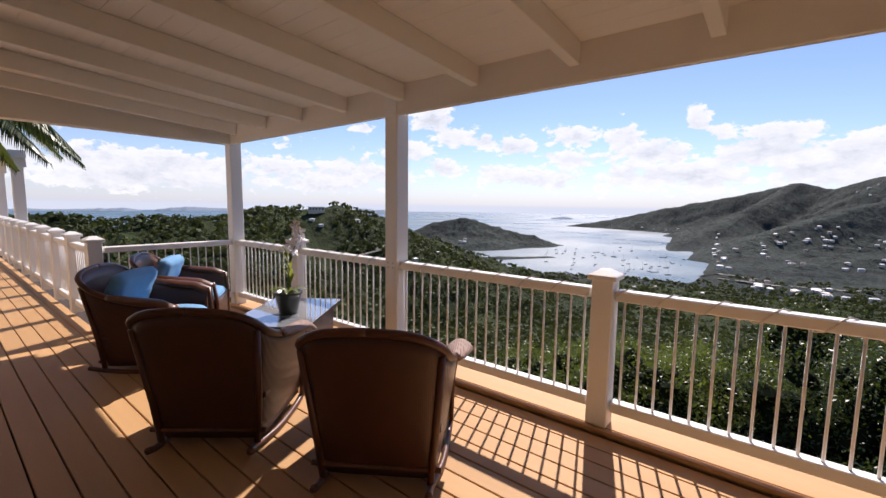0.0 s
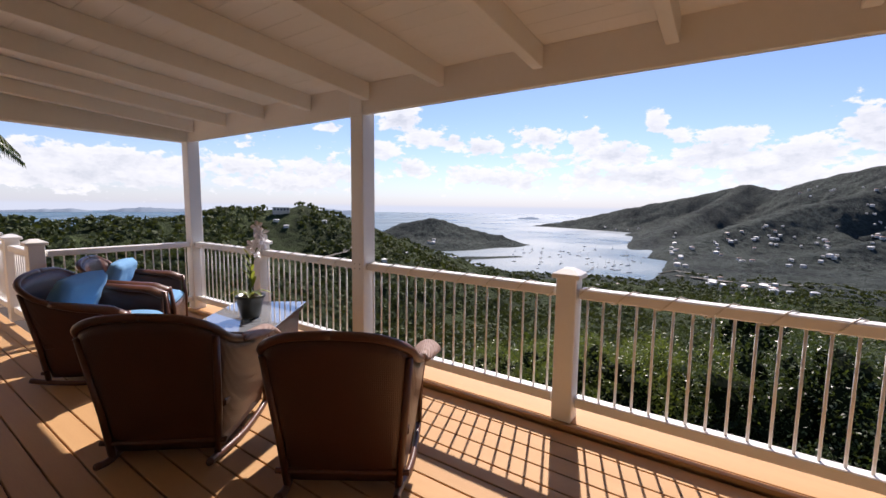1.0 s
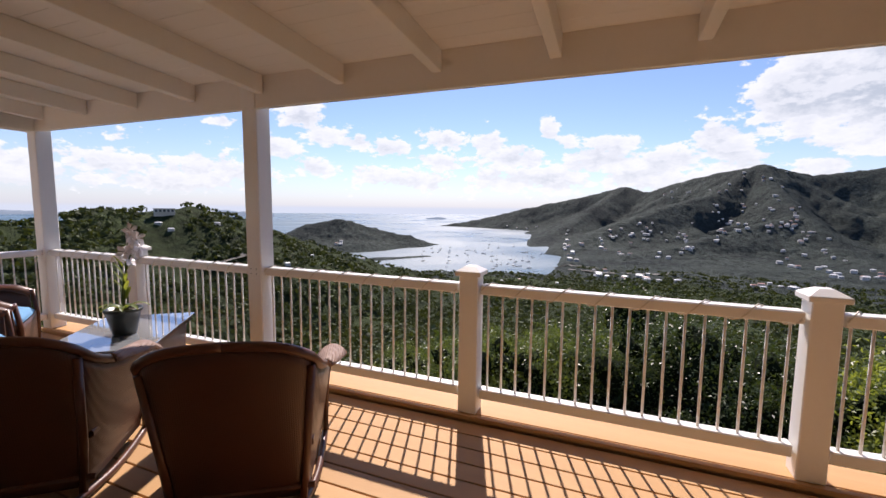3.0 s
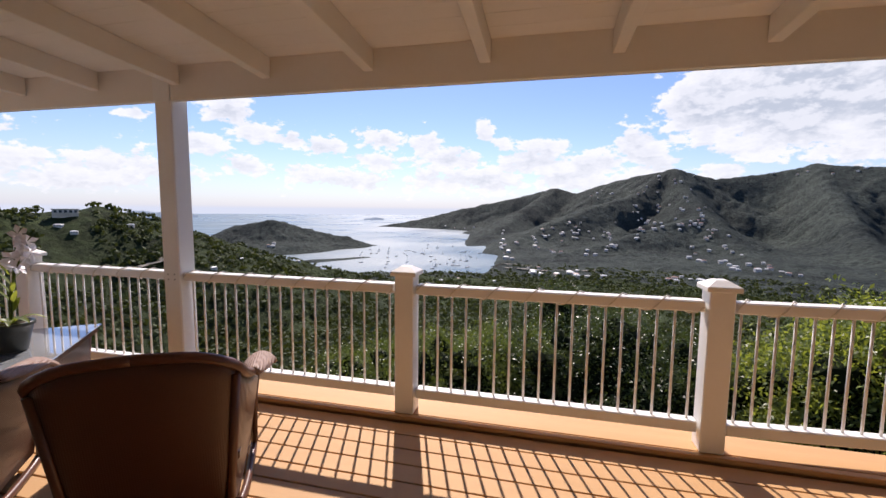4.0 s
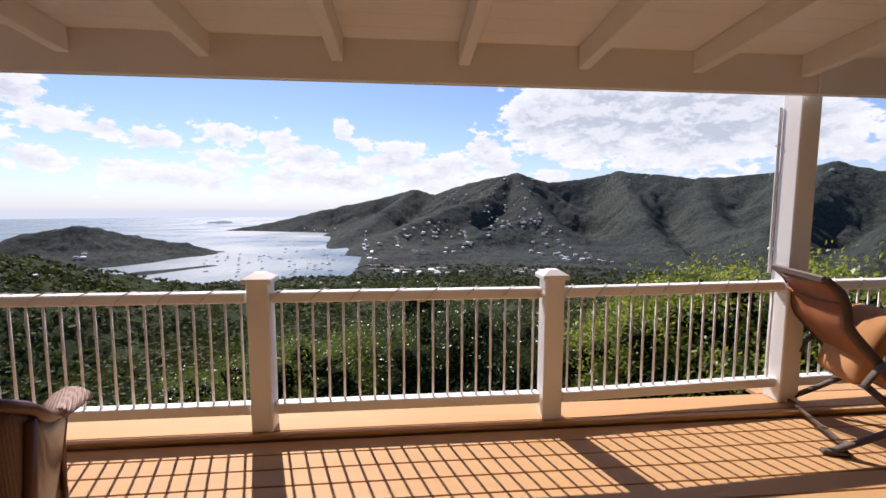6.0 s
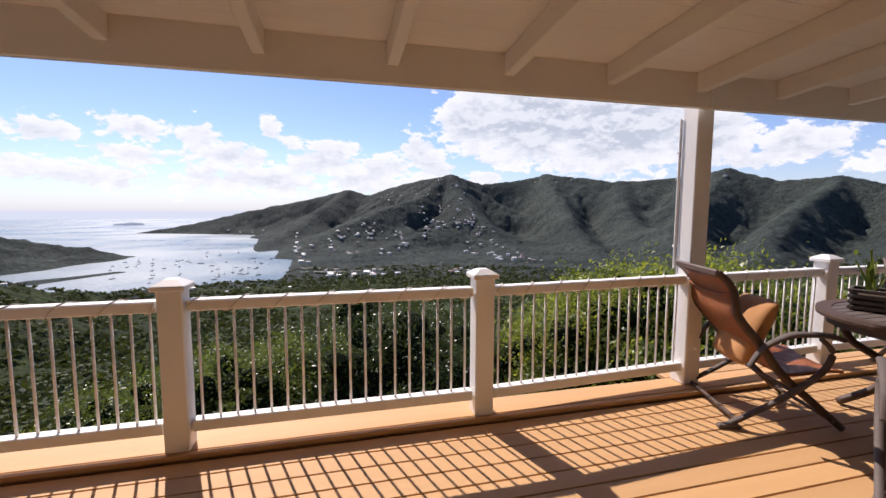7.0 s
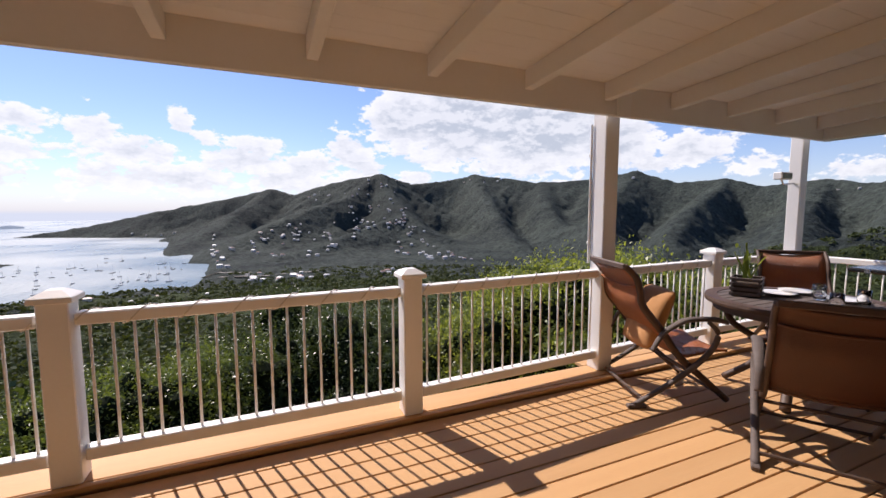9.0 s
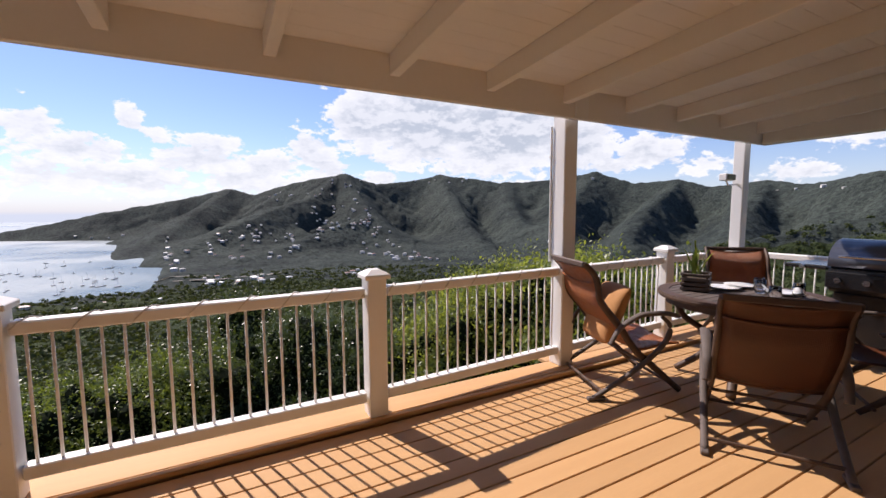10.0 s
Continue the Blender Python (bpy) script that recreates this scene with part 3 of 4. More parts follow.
sea.location.z = SEA_Z

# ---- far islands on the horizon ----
# the pale blue is sea haze painted into the islands' own colour
ISLE_HAZE = material("haze_blue_island", (0.24, 0.29, 0.34), (0.20, 0.25, 0.30), rough=1.0, scale=0.004, bump=0, grain=0.02, spec=0.0)
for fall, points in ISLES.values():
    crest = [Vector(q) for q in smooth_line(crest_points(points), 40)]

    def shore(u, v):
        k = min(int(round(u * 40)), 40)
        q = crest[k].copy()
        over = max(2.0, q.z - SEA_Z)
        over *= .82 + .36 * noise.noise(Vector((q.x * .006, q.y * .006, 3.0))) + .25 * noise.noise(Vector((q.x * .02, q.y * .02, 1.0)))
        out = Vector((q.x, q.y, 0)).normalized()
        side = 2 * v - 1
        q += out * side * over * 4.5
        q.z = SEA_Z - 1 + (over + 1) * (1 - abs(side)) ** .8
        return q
    tagged(part("backdrop", sheet(40, 6, shore), ISLE_HAZE, None, "", True), "low hazy blue island far out on the horizon", "island", "", "structure")

# ---- trees and woods ----
def leaf_material(name, base, other, rough=0.32, glow=0.35):
    m = material(name, base, other, rough=rough, scale=0.9, bump=0.0, grain=7, spread=0.6, island=0.35, spec=0.32)
    nt = m.node_tree
    out = nt.nodes["Material Output"]
    tr = nt.nodes.new("ShaderNodeBsdfTranslucent")
    tr.inputs["Color"].default_value = (base[0] * 2.2, base[1] * 2.0, base[2] * 0.8, 1)
    mx = nt.nodes.new("ShaderNodeMixShader")
    mx.inputs[0].default_value = glow
    nt.links.new(shader(m).outputs[0], mx.inputs[1])
    nt.links.new(tr.outputs[0], mx.inputs[2])
    nt.links.new(mx.outputs[0], out.inputs["Surface"])
    return m


LEAF = leaf_material("glossy_leaves", (0.115, 0.160, 0.042), (0.050, 0.076, 0.023), 0.40, 0.30)
LEAF_DARK = leaf_material("dark_leaves", (0.062, 0.094, 0.030), (0.027, 0.044, 0.017), 0.38, 0.2)
LEAF_LIGHT = leaf_material("light_leaves", (0.190, 0.235, 0.066), (0.095, 0.130, 0.038), 0.42, 0.38)
# near-black colour standing in for the shade within a crown
SHADE_CORE = material("inner_foliage", (0.016, 0.022, 0.009), (0.008, 0.012, 0.006), rough=0.95, scale=3, bump=0.3, grain=20, spec=0.05)
BARK = material("grey_bark", (0.16, 0.13, 0.10), (0.09, 0.07, 0.05), rough=0.9, scale=6, bump=0.5, grain=40)
FOREST = leaf_material("forest_canopy", (0.070, 0.092, 0.032), (0.024, 0.034, 0.014), 0.7, 0.13)
shader(FOREST).inputs["Specular IOR Level"].default_value = 0.15


def mesh_from(name, co, faces, mat, smooth=False):
    """A mesh from arrays of places and of equally long faces."""
    me = bpy.data.meshes.new(name)
    n = faces.shape[1]
    me.vertices.add(len(co))
    me.vertices.foreach_set("co", np.ascontiguousarray(co, dtype=np.float32).ravel())
    me.loops.add(faces.size)
    me.loops.foreach_set("vertex_index", faces.ravel().astype(np.int32))
    me.polygons.add(len(faces))
    me.polygons.foreach_set("loop_start", np.arange(len(faces)) * n)
    me.polygons.foreach_set("loop_total", np.full(len(faces), n))
    me.update(calc_edges=True)
    if smooth:
        me.polygons.foreach_set("use_smooth", [True] * len(faces))
    me.materials.append(mat)
    return me


def leaf_quads(centres, normals_up, size, r):
    """Folded diamond leaves at the centres."""
    n = len(centres)
    axis = r.normal(size=(n, 3))
    axis[:, 2] -= 0.25
    axis /= np.linalg.norm(axis, axis=1)[:, None]
    up = r.normal(size=(n, 3)) * 0.75 + np.array([0, 0, normals_up])
    side = np.cross(axis, up)
    side /= np.linalg.norm(side, axis=1)[:, None] + 1e-6
    nrm = np.cross(side, axis)
    ln = size * r.uniform(0.65, 1.3, (n, 1))
    wd = ln * r.uniform(0.36, 0.56, (n, 1))
    a = centres - axis * ln * .5
    tip = centres + axis * ln * .5 - nrm * ln * .08
    l = centres + side * wd * .5 + nrm * ln * .09
    rt = centres - side * wd * .5 + nrm * ln * .09
    co = np.stack([a, l, tip, rt], 1).reshape(-1, 3)
    return co, np.arange(n * 4).reshape(-1, 4)


def crown_mesh(name, seed, leaves, clumps, radius, z0, z1, size, mat):
    r = np.random.default_rng(seed)
    d = r.normal(size=(clumps, 3))
    d /= np.linalg.norm(d, axis=1)[:, None]
    c = d * (r.random((clumps, 1)) ** 0.4) * np.array([radius, radius, (z1 - z0) / 2]) * r.uniform(.75, 1.12, (clumps, 1))
    c[:, 2] += (z0 + z1) / 2
    pick = r.integers(0, clumps, leaves)
    off = r.normal(size=(leaves, 3)) * radius * .112 * r.uniform(.6, 1.3, (clumps, 1))[pick]
    co, faces = leaf_quads(c[pick] + off, 0.9, size, r)
    return mesh_from(name, co, faces, mat), c


def tree(name, label, seed, leaves, clumps, radius, height, size, mat, core=False):
    """A tree of the given height: tapered trunk, limbs to the clumps, and a crown of single leaves."""
    t = thing(name, label, "tree", "trees below the deck")
    me, c = crown_mesh("crown", seed, leaves, clumps, radius, height * .30, height, size, mat)
    new("crown", me).parent = t
    r = random.Random(seed)
    # uneven dark lumps added so the crown looks shaded inside
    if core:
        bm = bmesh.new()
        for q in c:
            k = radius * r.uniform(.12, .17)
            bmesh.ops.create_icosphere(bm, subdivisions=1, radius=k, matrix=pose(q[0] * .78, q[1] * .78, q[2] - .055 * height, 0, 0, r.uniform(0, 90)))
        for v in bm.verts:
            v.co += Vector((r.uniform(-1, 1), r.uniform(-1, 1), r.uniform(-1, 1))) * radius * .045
        part("inner_foliage", bm, SHADE_CORE, t, "dark lumps added as shade inside the crown")
    fork = Vector((0, 0, height * .42))
    bm = tube([(0, 0, -1.5), (r.uniform(-.1, .1), r.uniform(-.1, .1), height * .2), fork, fork + Vector((0.05, 0.1, height * .3))], [.16, .13, .10, .03], 7, smooth_steps=3)
    for q in c[:: max(1, len(c) // 12)]:
        e = Vector(q)
        bm = tube([fork - Vector((0, 0, r.uniform(0, .8))), fork.lerp(e, .55) + Vector((r.uniform(-.2, .2), r.uniform(-.2, .2), -.15)), e], [.06, .035, .012], 5, bm, smooth_steps=3)
    part("trunk", bm, BARK, t)
    return t


def ground_at(az, r):
    a = radians(az)
    x, y = r * math.sin(a), r * math.cos(a)
    return x, y, float(land_height(np.array([x]), np.array([y]))[0])


NEAR_TREES = [(-24, 12, -17), (-17.5, 11, -15), (-11, 10, -14.6), (-4, 11, -13.6), (3.6, 14, -8.9), (8, 10, -11.6), (13, 9.5, -12.4),
              (18.5, 11, -14), (24, 13, -17), (30, 10, -12.8), (36, 10.5, -5.0), (41.5, 10, -2.2), (46, 12, -5), (50, 12, -1.6), (57, 11, -8),
              (64, 10, -9), (73, 10, -9), (-32, 10, -21), (-39, 11, -22), (-47, 12, -20), (-60, 13, -14), (-69, 15, -10), (-54, 14, -17), (38.5, 11, -4.5), (43.5, 11.5, -4), (33, 11, -9.5), (48, 13, -4.5), (39.5, 10.3, -4.2), (45, 11, -3.6)]
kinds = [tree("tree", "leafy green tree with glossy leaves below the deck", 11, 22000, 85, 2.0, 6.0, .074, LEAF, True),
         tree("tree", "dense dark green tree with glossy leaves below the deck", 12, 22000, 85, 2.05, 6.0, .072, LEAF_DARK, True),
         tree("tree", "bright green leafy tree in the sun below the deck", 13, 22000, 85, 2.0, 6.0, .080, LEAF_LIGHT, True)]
order = [0, 0, 0, 0, 1, 1, 1, 1, 1, 0, 2, 2, 0, 2, 0, 1, 0, 2, 2, 0, 2, 2, 0, 0, 2, 0, 2, 2, 2]
rt = random.Random(4)
used = set()
for (az, r, el), k in zip(NEAR_TREES, order):
    x, y, g = ground_at(az, r)
    top = EYE + r * math.tan(radians(el))
    s = max(top - g, 2.2) / 6.15
    m = pose(x, y, g, 0, 0, rt.uniform(0, 360)) @ Matrix.Diagonal((s * 1.05, s * 1.05, s, 1))
    if k not in used:
        used.add(k)
        kinds[k].matrix_basis = m
    else:
        o = copy_thing(kinds[k], pose(0, 0, 0))
        o.matrix_basis = m

mid = [tree("tree", "rounded green tree on the hillside", 21, 1500, 26, 1.9, 4.6, .30, LEAF),
       tree("tree", "dark green tree on the hillside", 22, 1500, 22, 2.0, 4.4, .30, LEAF_DARK),
       tree("tree", "sunlit pale green tree on the hillside", 23, 1400, 28, 1.9, 4.6, .32, LEAF_LIGHT)]
mid_rows = []
for k in range(170):
    az = rt.uniform(-97, 82)
    r = 16 * (85 / 16) ** (rt.random() ** .8)
    if -44.5 < az < -41 and 40 < r < 75:
        continue
    bright = az < -62 or az > 30
    mid_rows.append((az, r, rt.choice((0, 1, 2, 2) if bright else (0, 1, 1, 1)), rt.uniform(.7, 1.25)))
used = set()
for az, r, k, s in mid_rows:
    x, y, g = ground_at(az, r)
    top_el = -6.5 if az < 25 else -5.5
    if az < -60:
        top_el = -3.0
    s = min(s, max(.35, (EYE + r * math.tan(radians(top_el)) - g) / 4.8))
    m = pose(x, y, g, 0, 0, rt.uniform(0, 360)) @ Matrix.Diagonal((s, s, s * rt.uniform(.85, 1.1), 1))
    o = mid[k] if k not in used else copy_thing(mid[k], pose(0, 0, 0))
    used.add(k)
    o.matrix_basis = m


def far_woods(count, r0, r1, seed, size, name, label):
    """Crowns of the distant woods, each a small uneven lump, joined."""
    r = np.random.default_rng(seed)
    az = np.radians(r.uniform(-99, 84, count))
    d = r0 * (r1 / r0) ** r.random(count)
    x, y = d * np.sin(az), d * np.cos(az)
    z = land_height(x, y)
    keep = (z > SEA_Z + 2.0) & ~((np.degrees(az) > -9) & (np.degrees(az) < 6) & (d > 470) & (d < 700) & (r.random(count) < .75))
    keep &= ~((np.degrees(az) > -57.8) & (np.degrees(az) < -53.6) & (d > 205) & (d < 300))
    keep &= ~((np.degrees(az) > -47) & (np.degrees(az) < -41) & (d > 40) & (d < 84))
    x, y, z, d = x[keep], y[keep], z[keep], d[keep]
    n, cards = len(x), 12
    w = size * r.uniform(.6, 1.4, (n, 1)) * (1 + d / 700)[:, None]
    q = r.normal(size=(n, cards, 3))
    q[:, :, 2] = np.abs(q[:, :, 2]) - .25
    q /= np.linalg.norm(q, axis=2)[:, :, None]
    tall = r.uniform(.55, 1.0, (n, 1, 1)) * np.array([0, 0, 1]) + np.array([1, 1, 0])
    centre = np.stack([x, y, z + w[:, 0] * .30], -1)[:, None, :] + q * tall * w[:, :, None] * r.uniform(.7, 1.05, (n, cards, 1))
    # sprays of leaves lying along the dome of each crown
    face_out = (q + r.normal(size=q.shape) * .38).reshape(-1, 3)
    along = np.cross(face_out, r.normal(size=face_out.shape))
    along /= np.linalg.norm(along, axis=1)[:, None] + 1e-6
    across = np.cross(face_out, along)
    across /= np.linalg.norm(across, axis=1)[:, None] + 1e-6
    half = np.repeat(w, cards, 0).reshape(-1, 1) * r.uniform(.32, .58, (n * cards, 1))
    c = centre.reshape(-1, 3)
    co = np.stack([c - along * half, c + across * half * .8, c + along * half * 1.1, c - across * half * .8], 1).reshape(-1, 3)
    faces = np.arange(n * cards * 4).reshape(-1, 4)
    ob = new(name, mesh_from(name, co, faces, FOREST))
    return tagged(ob, label, "woods", "", "stuff")


far_woods(40000, 40, 560, 31, 1.25, "hillside_woods", "dense dark green woods covering the near hillsides")


# ---- houses, boats and road in the distance ----
HOUSE_WHITE = material("house_wall", (0.74, 0.72, 0.68), (0.62, 0.58, 0.52), rough=0.8, scale=0.3, bump=0, grain=2)
ROOFS = [material("house_roof", c, rough=0.5, scale=0.3, bump=0, grain=2) for c in ((0.70, 0.70, 0.69), (0.45, 0.42, 0.40), (0.42, 0.24, 0.19))]
PANE = material("dark_pane", (0.10, 0.11, 0.12), rough=0.15, bump=0)


def small_house(k, w, d, h):
    t = thing("house", ("white house with a pale roof among the trees", "white house with a grey roof among the trees", "white house with a reddish roof among the trees")[k], "house", "houses on the hills")
    part("wall", box(-w / 2, w / 2, -d / 2, d / 2, -3, h, 0), HOUSE_WHITE, t)
    bm = bmesh.new()
    o = .6
    e = [bm.verts.new((sx * (w / 2 + o), sy * (d / 2 + o), h - .1)) for sx, sy in ((-1, -1), (1, -1), (1, 1), (-1, 1))]
    rr = [bm.verts.new((sx * (w / 2 - d * .35), 0, h + d * .22)) for sx in (-1, 1)]
    bm.faces.new((e[0], e[1], rr[1], rr[0])), bm.faces.new((e[2], e[3], rr[0], rr[1]))
    bm.faces.new((e[1], e[2], rr[1])), bm.faces.new((e[3], e[0], rr[0]))
    bm.faces.new(e[::-1])
    part("roof", bm, ROOFS[k], t)
    for sx in (-.28, 0, .28):
        wd = part("window", box(sx * w - .6, sx * w + .6, -d / 2 - .05, -d / 2 + .02, h - 2.1, h - .9, 0), PANE, t)
    return t


def ray_ground(az, el, r0=120, r1=2400):
    """Where a sight line from the veranda meets the land."""
    a = radians(az)
    r = np.geomspace(r0, r1, 700)
    z = land_height(r * math.sin(a), r * math.cos(a))
    hit = np.nonzero(z >= EYE + r * math.tan(radians(el)))[0]
    if not len(hit):
        return None
    i = hit[0]
    return r[i] * math.sin(a), r[i] * math.cos(a), z[i]


house_kinds = [small_house(0, 11, 7, 4), small_house(1, 9, 7, 3.5), small_house(2, 10, 6, 4)]
# bearing, elevation, spread in both, count
CLUSTERS = [(-6, -6.4, 2.5, .6, 7), (-3, -4.6, 2.5, .8, 9), (2, -3.6, 3, .8, 9), (6.5, -3.4, 3, .7, 9), (11, -.6, 2.6, 1.2, 8), (15.5, 1.6, 2.2, 1.8, 12), (9, -3.6, 3, .5, 8), (14, -1.9, 2.5, .5, 9), (4, -5.6, 3, .5, 8),
            (17, -1.6, 1.5, 1.0, 8), (20, -5.0, 3.0, 1.0, 11), (25.5, -6.2, 2.5, .6, 6), (-8, -3.2, 6, .7, 9), (-15, -2.8, 4, .4, 6),
            (28, 3.9, 4, .4, 4), (48, 4.0, 5, .6, 4), (66, 2.2, 6, .6, 4), (-38, -6.8, 6, 1.2, 5), (-53, -3.2, 5, 1.0, 3), (-12, -9.7, 9, .5, 6), (4, -8.3, 6, .6, 9), (10, 2.5, 3, .6, 5),
            (17.8, -.7, .8, 1.2, 8), (19.9, -2.9, 1.6, .6, 8), (21.8, -6.3, 1.6, .4, 8), (24.8, -6.5, 1.2, .3, 5), (9.7, -4.9, 2.0, .4, 6), (12.7, -2.2, 1.6, .5, 6), (2.8, -2.3, 2.0, .7, 6), (6.7, 1.5, 1.5, 1.0, 5),
            (-4.2, -5.3, 1.4, .7, 6), (-6.3, -6.6, 1.4, .5, 5), (1.2, -8.6, 3.5, .4, 6), (16.4, -8.4, 4, .4, 6), (15.5, 3.6, 2.0, .5, 5), (33, 4.0, 4, .4, 4), (-37.7, -5.1, 2, .3, 3), (-33, -7.6, 4, .4, 4)]
rh = random.Random(9)
first = set()
for az, el, sa, se, n in CLUSTERS:
    for _ in range(n):
        p = ray_ground(az + rh.uniform(-sa, sa), el + rh.uniform(-se, se))
        if p is None or p[2] < SEA_Z + 2:
            continue
        k = rh.choice((0, 0, 0, 0, 1, 2))
        s = rh.uniform(.35, .68) * (1.0 if math.hypot(p[0], p[1]) > 450 else .42)
        o = house_kinds[k] if k not in first else copy_thing(house_kinds[k], pose(0, 0, 0))
        first.add(k)
        face = math.degrees(math.atan2(p[0], p[1]))
        o.matrix_basis = pose(p[0], p[1], p[2] + 1.0, 0, 0, -face + rh.uniform(-35, 35)) @ Matrix.Diagonal((s, s, s, 1))

# the large white house on the knoll
p = ray_ground(-55.7, -1.3, 150)
villa = thing("villa", "long low white villa with balconies on the green knoll", "house", "", "", pose(p[0], p[1], p[2] + 1.6, 0, 0, 56) @ Matrix.Diagonal((.72, .72, .55, 1)))
part("wall", box(-6.5, 6.5, -3.5, 3.5, -4, 3.2, 0), HOUSE_WHITE, villa)
part("roof", box(-7.2, 7.2, -4.4, 4.2, 3.2, 3.7, .1), ROOFS[0], villa)
part("balcony", box(-7.0, 7.0, -5.2, -3.5, -.3, 0.0, 0), HOUSE_WHITE, villa)
for k in range(5):
    part("window", box(-5.6 + k * 2.5, -4.2 + k * 2.5, -3.56, -3.4, .3, 2.5, 0), PANE, villa)

HULL = material("boat_hull", (0.75, 0.75, 0.74), rough=0.35, bump=0)


def sail_boat():
    t = thing("sailboat", "white sailing boat moored on the bay, sails down", "boat", "boats in the bay")
    hull = sheet(8, 6, lambda u, v: ((u - .5) * 9, (v - .5) * 2.6 * math.sin(math.pi * min(1, .25 + u * .75)) ** .7, .9 - 1.5 * (1 - (2 * v - 1) ** 2) ** .5 * (.4 + .6 * math.sin(math.pi * u))))
    part("hull", hull, HULL, t)
    part("deck", box(-3.6, 2.6, -.7, .7, .6, 1.2, .1), HULL, t)
    part("mast", tube([(.3, 0, .5), (.3, 0, 10.5)], .12, 5), HULL, t)
    return t


boat = sail_boat()
placed = 0
while placed < 58:
    az, el = rh.uniform(-25, -8.5), -rh.triangular(4.6, 8.4, 6.3)
    d = (EYE - SEA_Z) / math.tan(radians(-el))
    x, y = d * math.sin(radians(az)), d * math.cos(radians(az))
    if float(land_height(np.array([x]), np.array([y]))[0]) > SEA_Z - 2:
        continue
    o = boat if placed == 0 else copy_thing(boat, pose(0, 0, 0))
    s = rh.uniform(.55, 1.0)
    o.matrix_basis = pose(x, y, SEA_Z + .1, 0, 0, 60 + rh.uniform(-25, 25)) @ Matrix.Diagonal((s, s, s, 1))
    placed += 1

PALE_DIRT = material("pale_concrete", (0.42, 0.39, 0.34), (0.33, 0.30, 0.25), rough=0.9, scale=.2, bump=.1, grain=3)


def land_strip(name, label, rows, width, lift=.5):
    """A road laid on the land through points given as bearing and distance."""
    pts = []
    for (a0, d0), (a1, d1) in zip(rows, rows[1:]):
        for k in range(10):
            t = k / 10
            pts.append(ground_at(a0 + (a1 - a0) * t, d0 + (d1 - d0) * t))
    bm = bmesh.new()
    prev = None
    for i, q in enumerate(pts):
        a, b = Vector(pts[max(i - 1, 0)]), Vector(pts[min(i + 1, len(pts) - 1)])
        s = (b - a).cross(Vector((0, 0, 1))).normalized() * width / 2
        now = [bm.verts.new(Vector(q) + s + Vector((0, 0, lift))), bm.verts.new(Vector(q) - s + Vector((0, 0, lift)))]
        if prev:
            bm.faces.new((prev[0], now[0], now[1], prev[1]))
        prev = now
    bmesh.ops.solidify(bm, geom=bm.faces[:], thickness=lift + .3)
    return tagged(part(name, bm, PALE_DIRT), label, "road", "", "structure")


land_strip("road", "pale concrete drive winding down the wooded slope", [(-41.6, 74), (-42.6, 66), (-44.2, 56), (-46, 50)], 3.0)
land_strip("road", "pale shore road along the head of the bay", [(-8.2, 705), (-7.2, 640), (-6.6, 585), (-4.5, 560), (-1, 545)], 5, 1.2)
land_strip("road", "pale dry field track across the valley floor", [(-5, 520), (0, 500), (5, 520), (9, 560)], 6, .8)
land_strip("road", "pale road cut along the wooded knoll", [(-46, 245), (-48, 230), (-51, 222), (-56, 228)], 4, .9)


# ---- palm by the walkway ----
def palm(x, y, z):
    t = thing("palm_tree", "palm tree with drooping feathery fronds beside the walkway", "palm", "", "", pose(x, y, 0))
    part("trunk", tube([(0, 0, -5), (.1, .05, -1), (.05, 0, z)], [.16, .13, .11], 10, smooth_steps=4), BARK, t)
    r = random.Random(3)
    for k in range(16):
        a = radians(k * 22.5 + r.uniform(-8, 8))
        ln, rise = r.uniform(2.3, 2.9), r.uniform(.1, .55)
        spine = []
        for i in range(13):
            u = i / 12
            spine.append(Vector((math.cos(a) * ln * u ** .92, math.sin(a) * ln * u ** .92, z + rise * math.sin(u * 2.2) - 1.5 * u ** 2.0)))
        f = part("frond", tube(spine, [.022 * (1 - .8 * i / 12) for i in range(13)], 5), LEAF_DARK, t)
        bm = bmesh.new()
        for i in range(1, 84):
            u = .1 + .9 * i / 84
            j = min(int(u * 12), 11)
            q = spine[j].lerp(spine[j + 1], u * 12 - j)
            fw = (spine[j + 1] - spine[j]).normalized()
            sd = fw.cross(Vector((0, 0, 1))).normalized()
            for s in (-1, 1):
                L = .62 * math.sin(math.pi * min(.97, .18 + u * .8)) + .08
                tip = q + (sd * s * .55 + fw * .45 + Vector((0, 0, -.55 - .3 * r.random()))).normalized() * L
                md = q.lerp(tip, .5) + Vector((0, 0, .05))
                w = fw * .021
                vs = [bm.verts.new(c) for c in (q - w, q + w, md + w * 1.2, tip, md - w * 1.2)]
                bm.faces.new(vs)
        part("leaf_blade", bm, LEAF_DARK, f)
    return t


palm(-10.1, -.55, 3.3)


# ---- end pavilion of the walkway ----
pav = thing("pergola", "white post and beam pergola at the end of the walkway", "pergola", "")
for x, y in ((-12.2, 1.25), (-15.4, 1.25)):
    part("post", box(x - .09, x + .09, y - .09, y + .09, 0, 2.2, .006), WHITE, pav)
    part("capital", box(x - .13, x + .13, y - .13, y + .13, 2.05, 2.22, .006), WHITE, pav)
part("beam", box(-15.6, -12.0, 1.12, 1.38, 2.22, 2.38, .006), WHITE, pav)
railing((WALK_END + .1, -1.6), (WALK_END + .1, WALK_Y - .1), 28)


# ---- wicker rockers ----
def weave(m, scale, strength=.6):
    """Fine woven relief on a wicker material."""
    nt = m.node_tree
    tc = nt.nodes.new("ShaderNodeTexCoord")
    waves = []
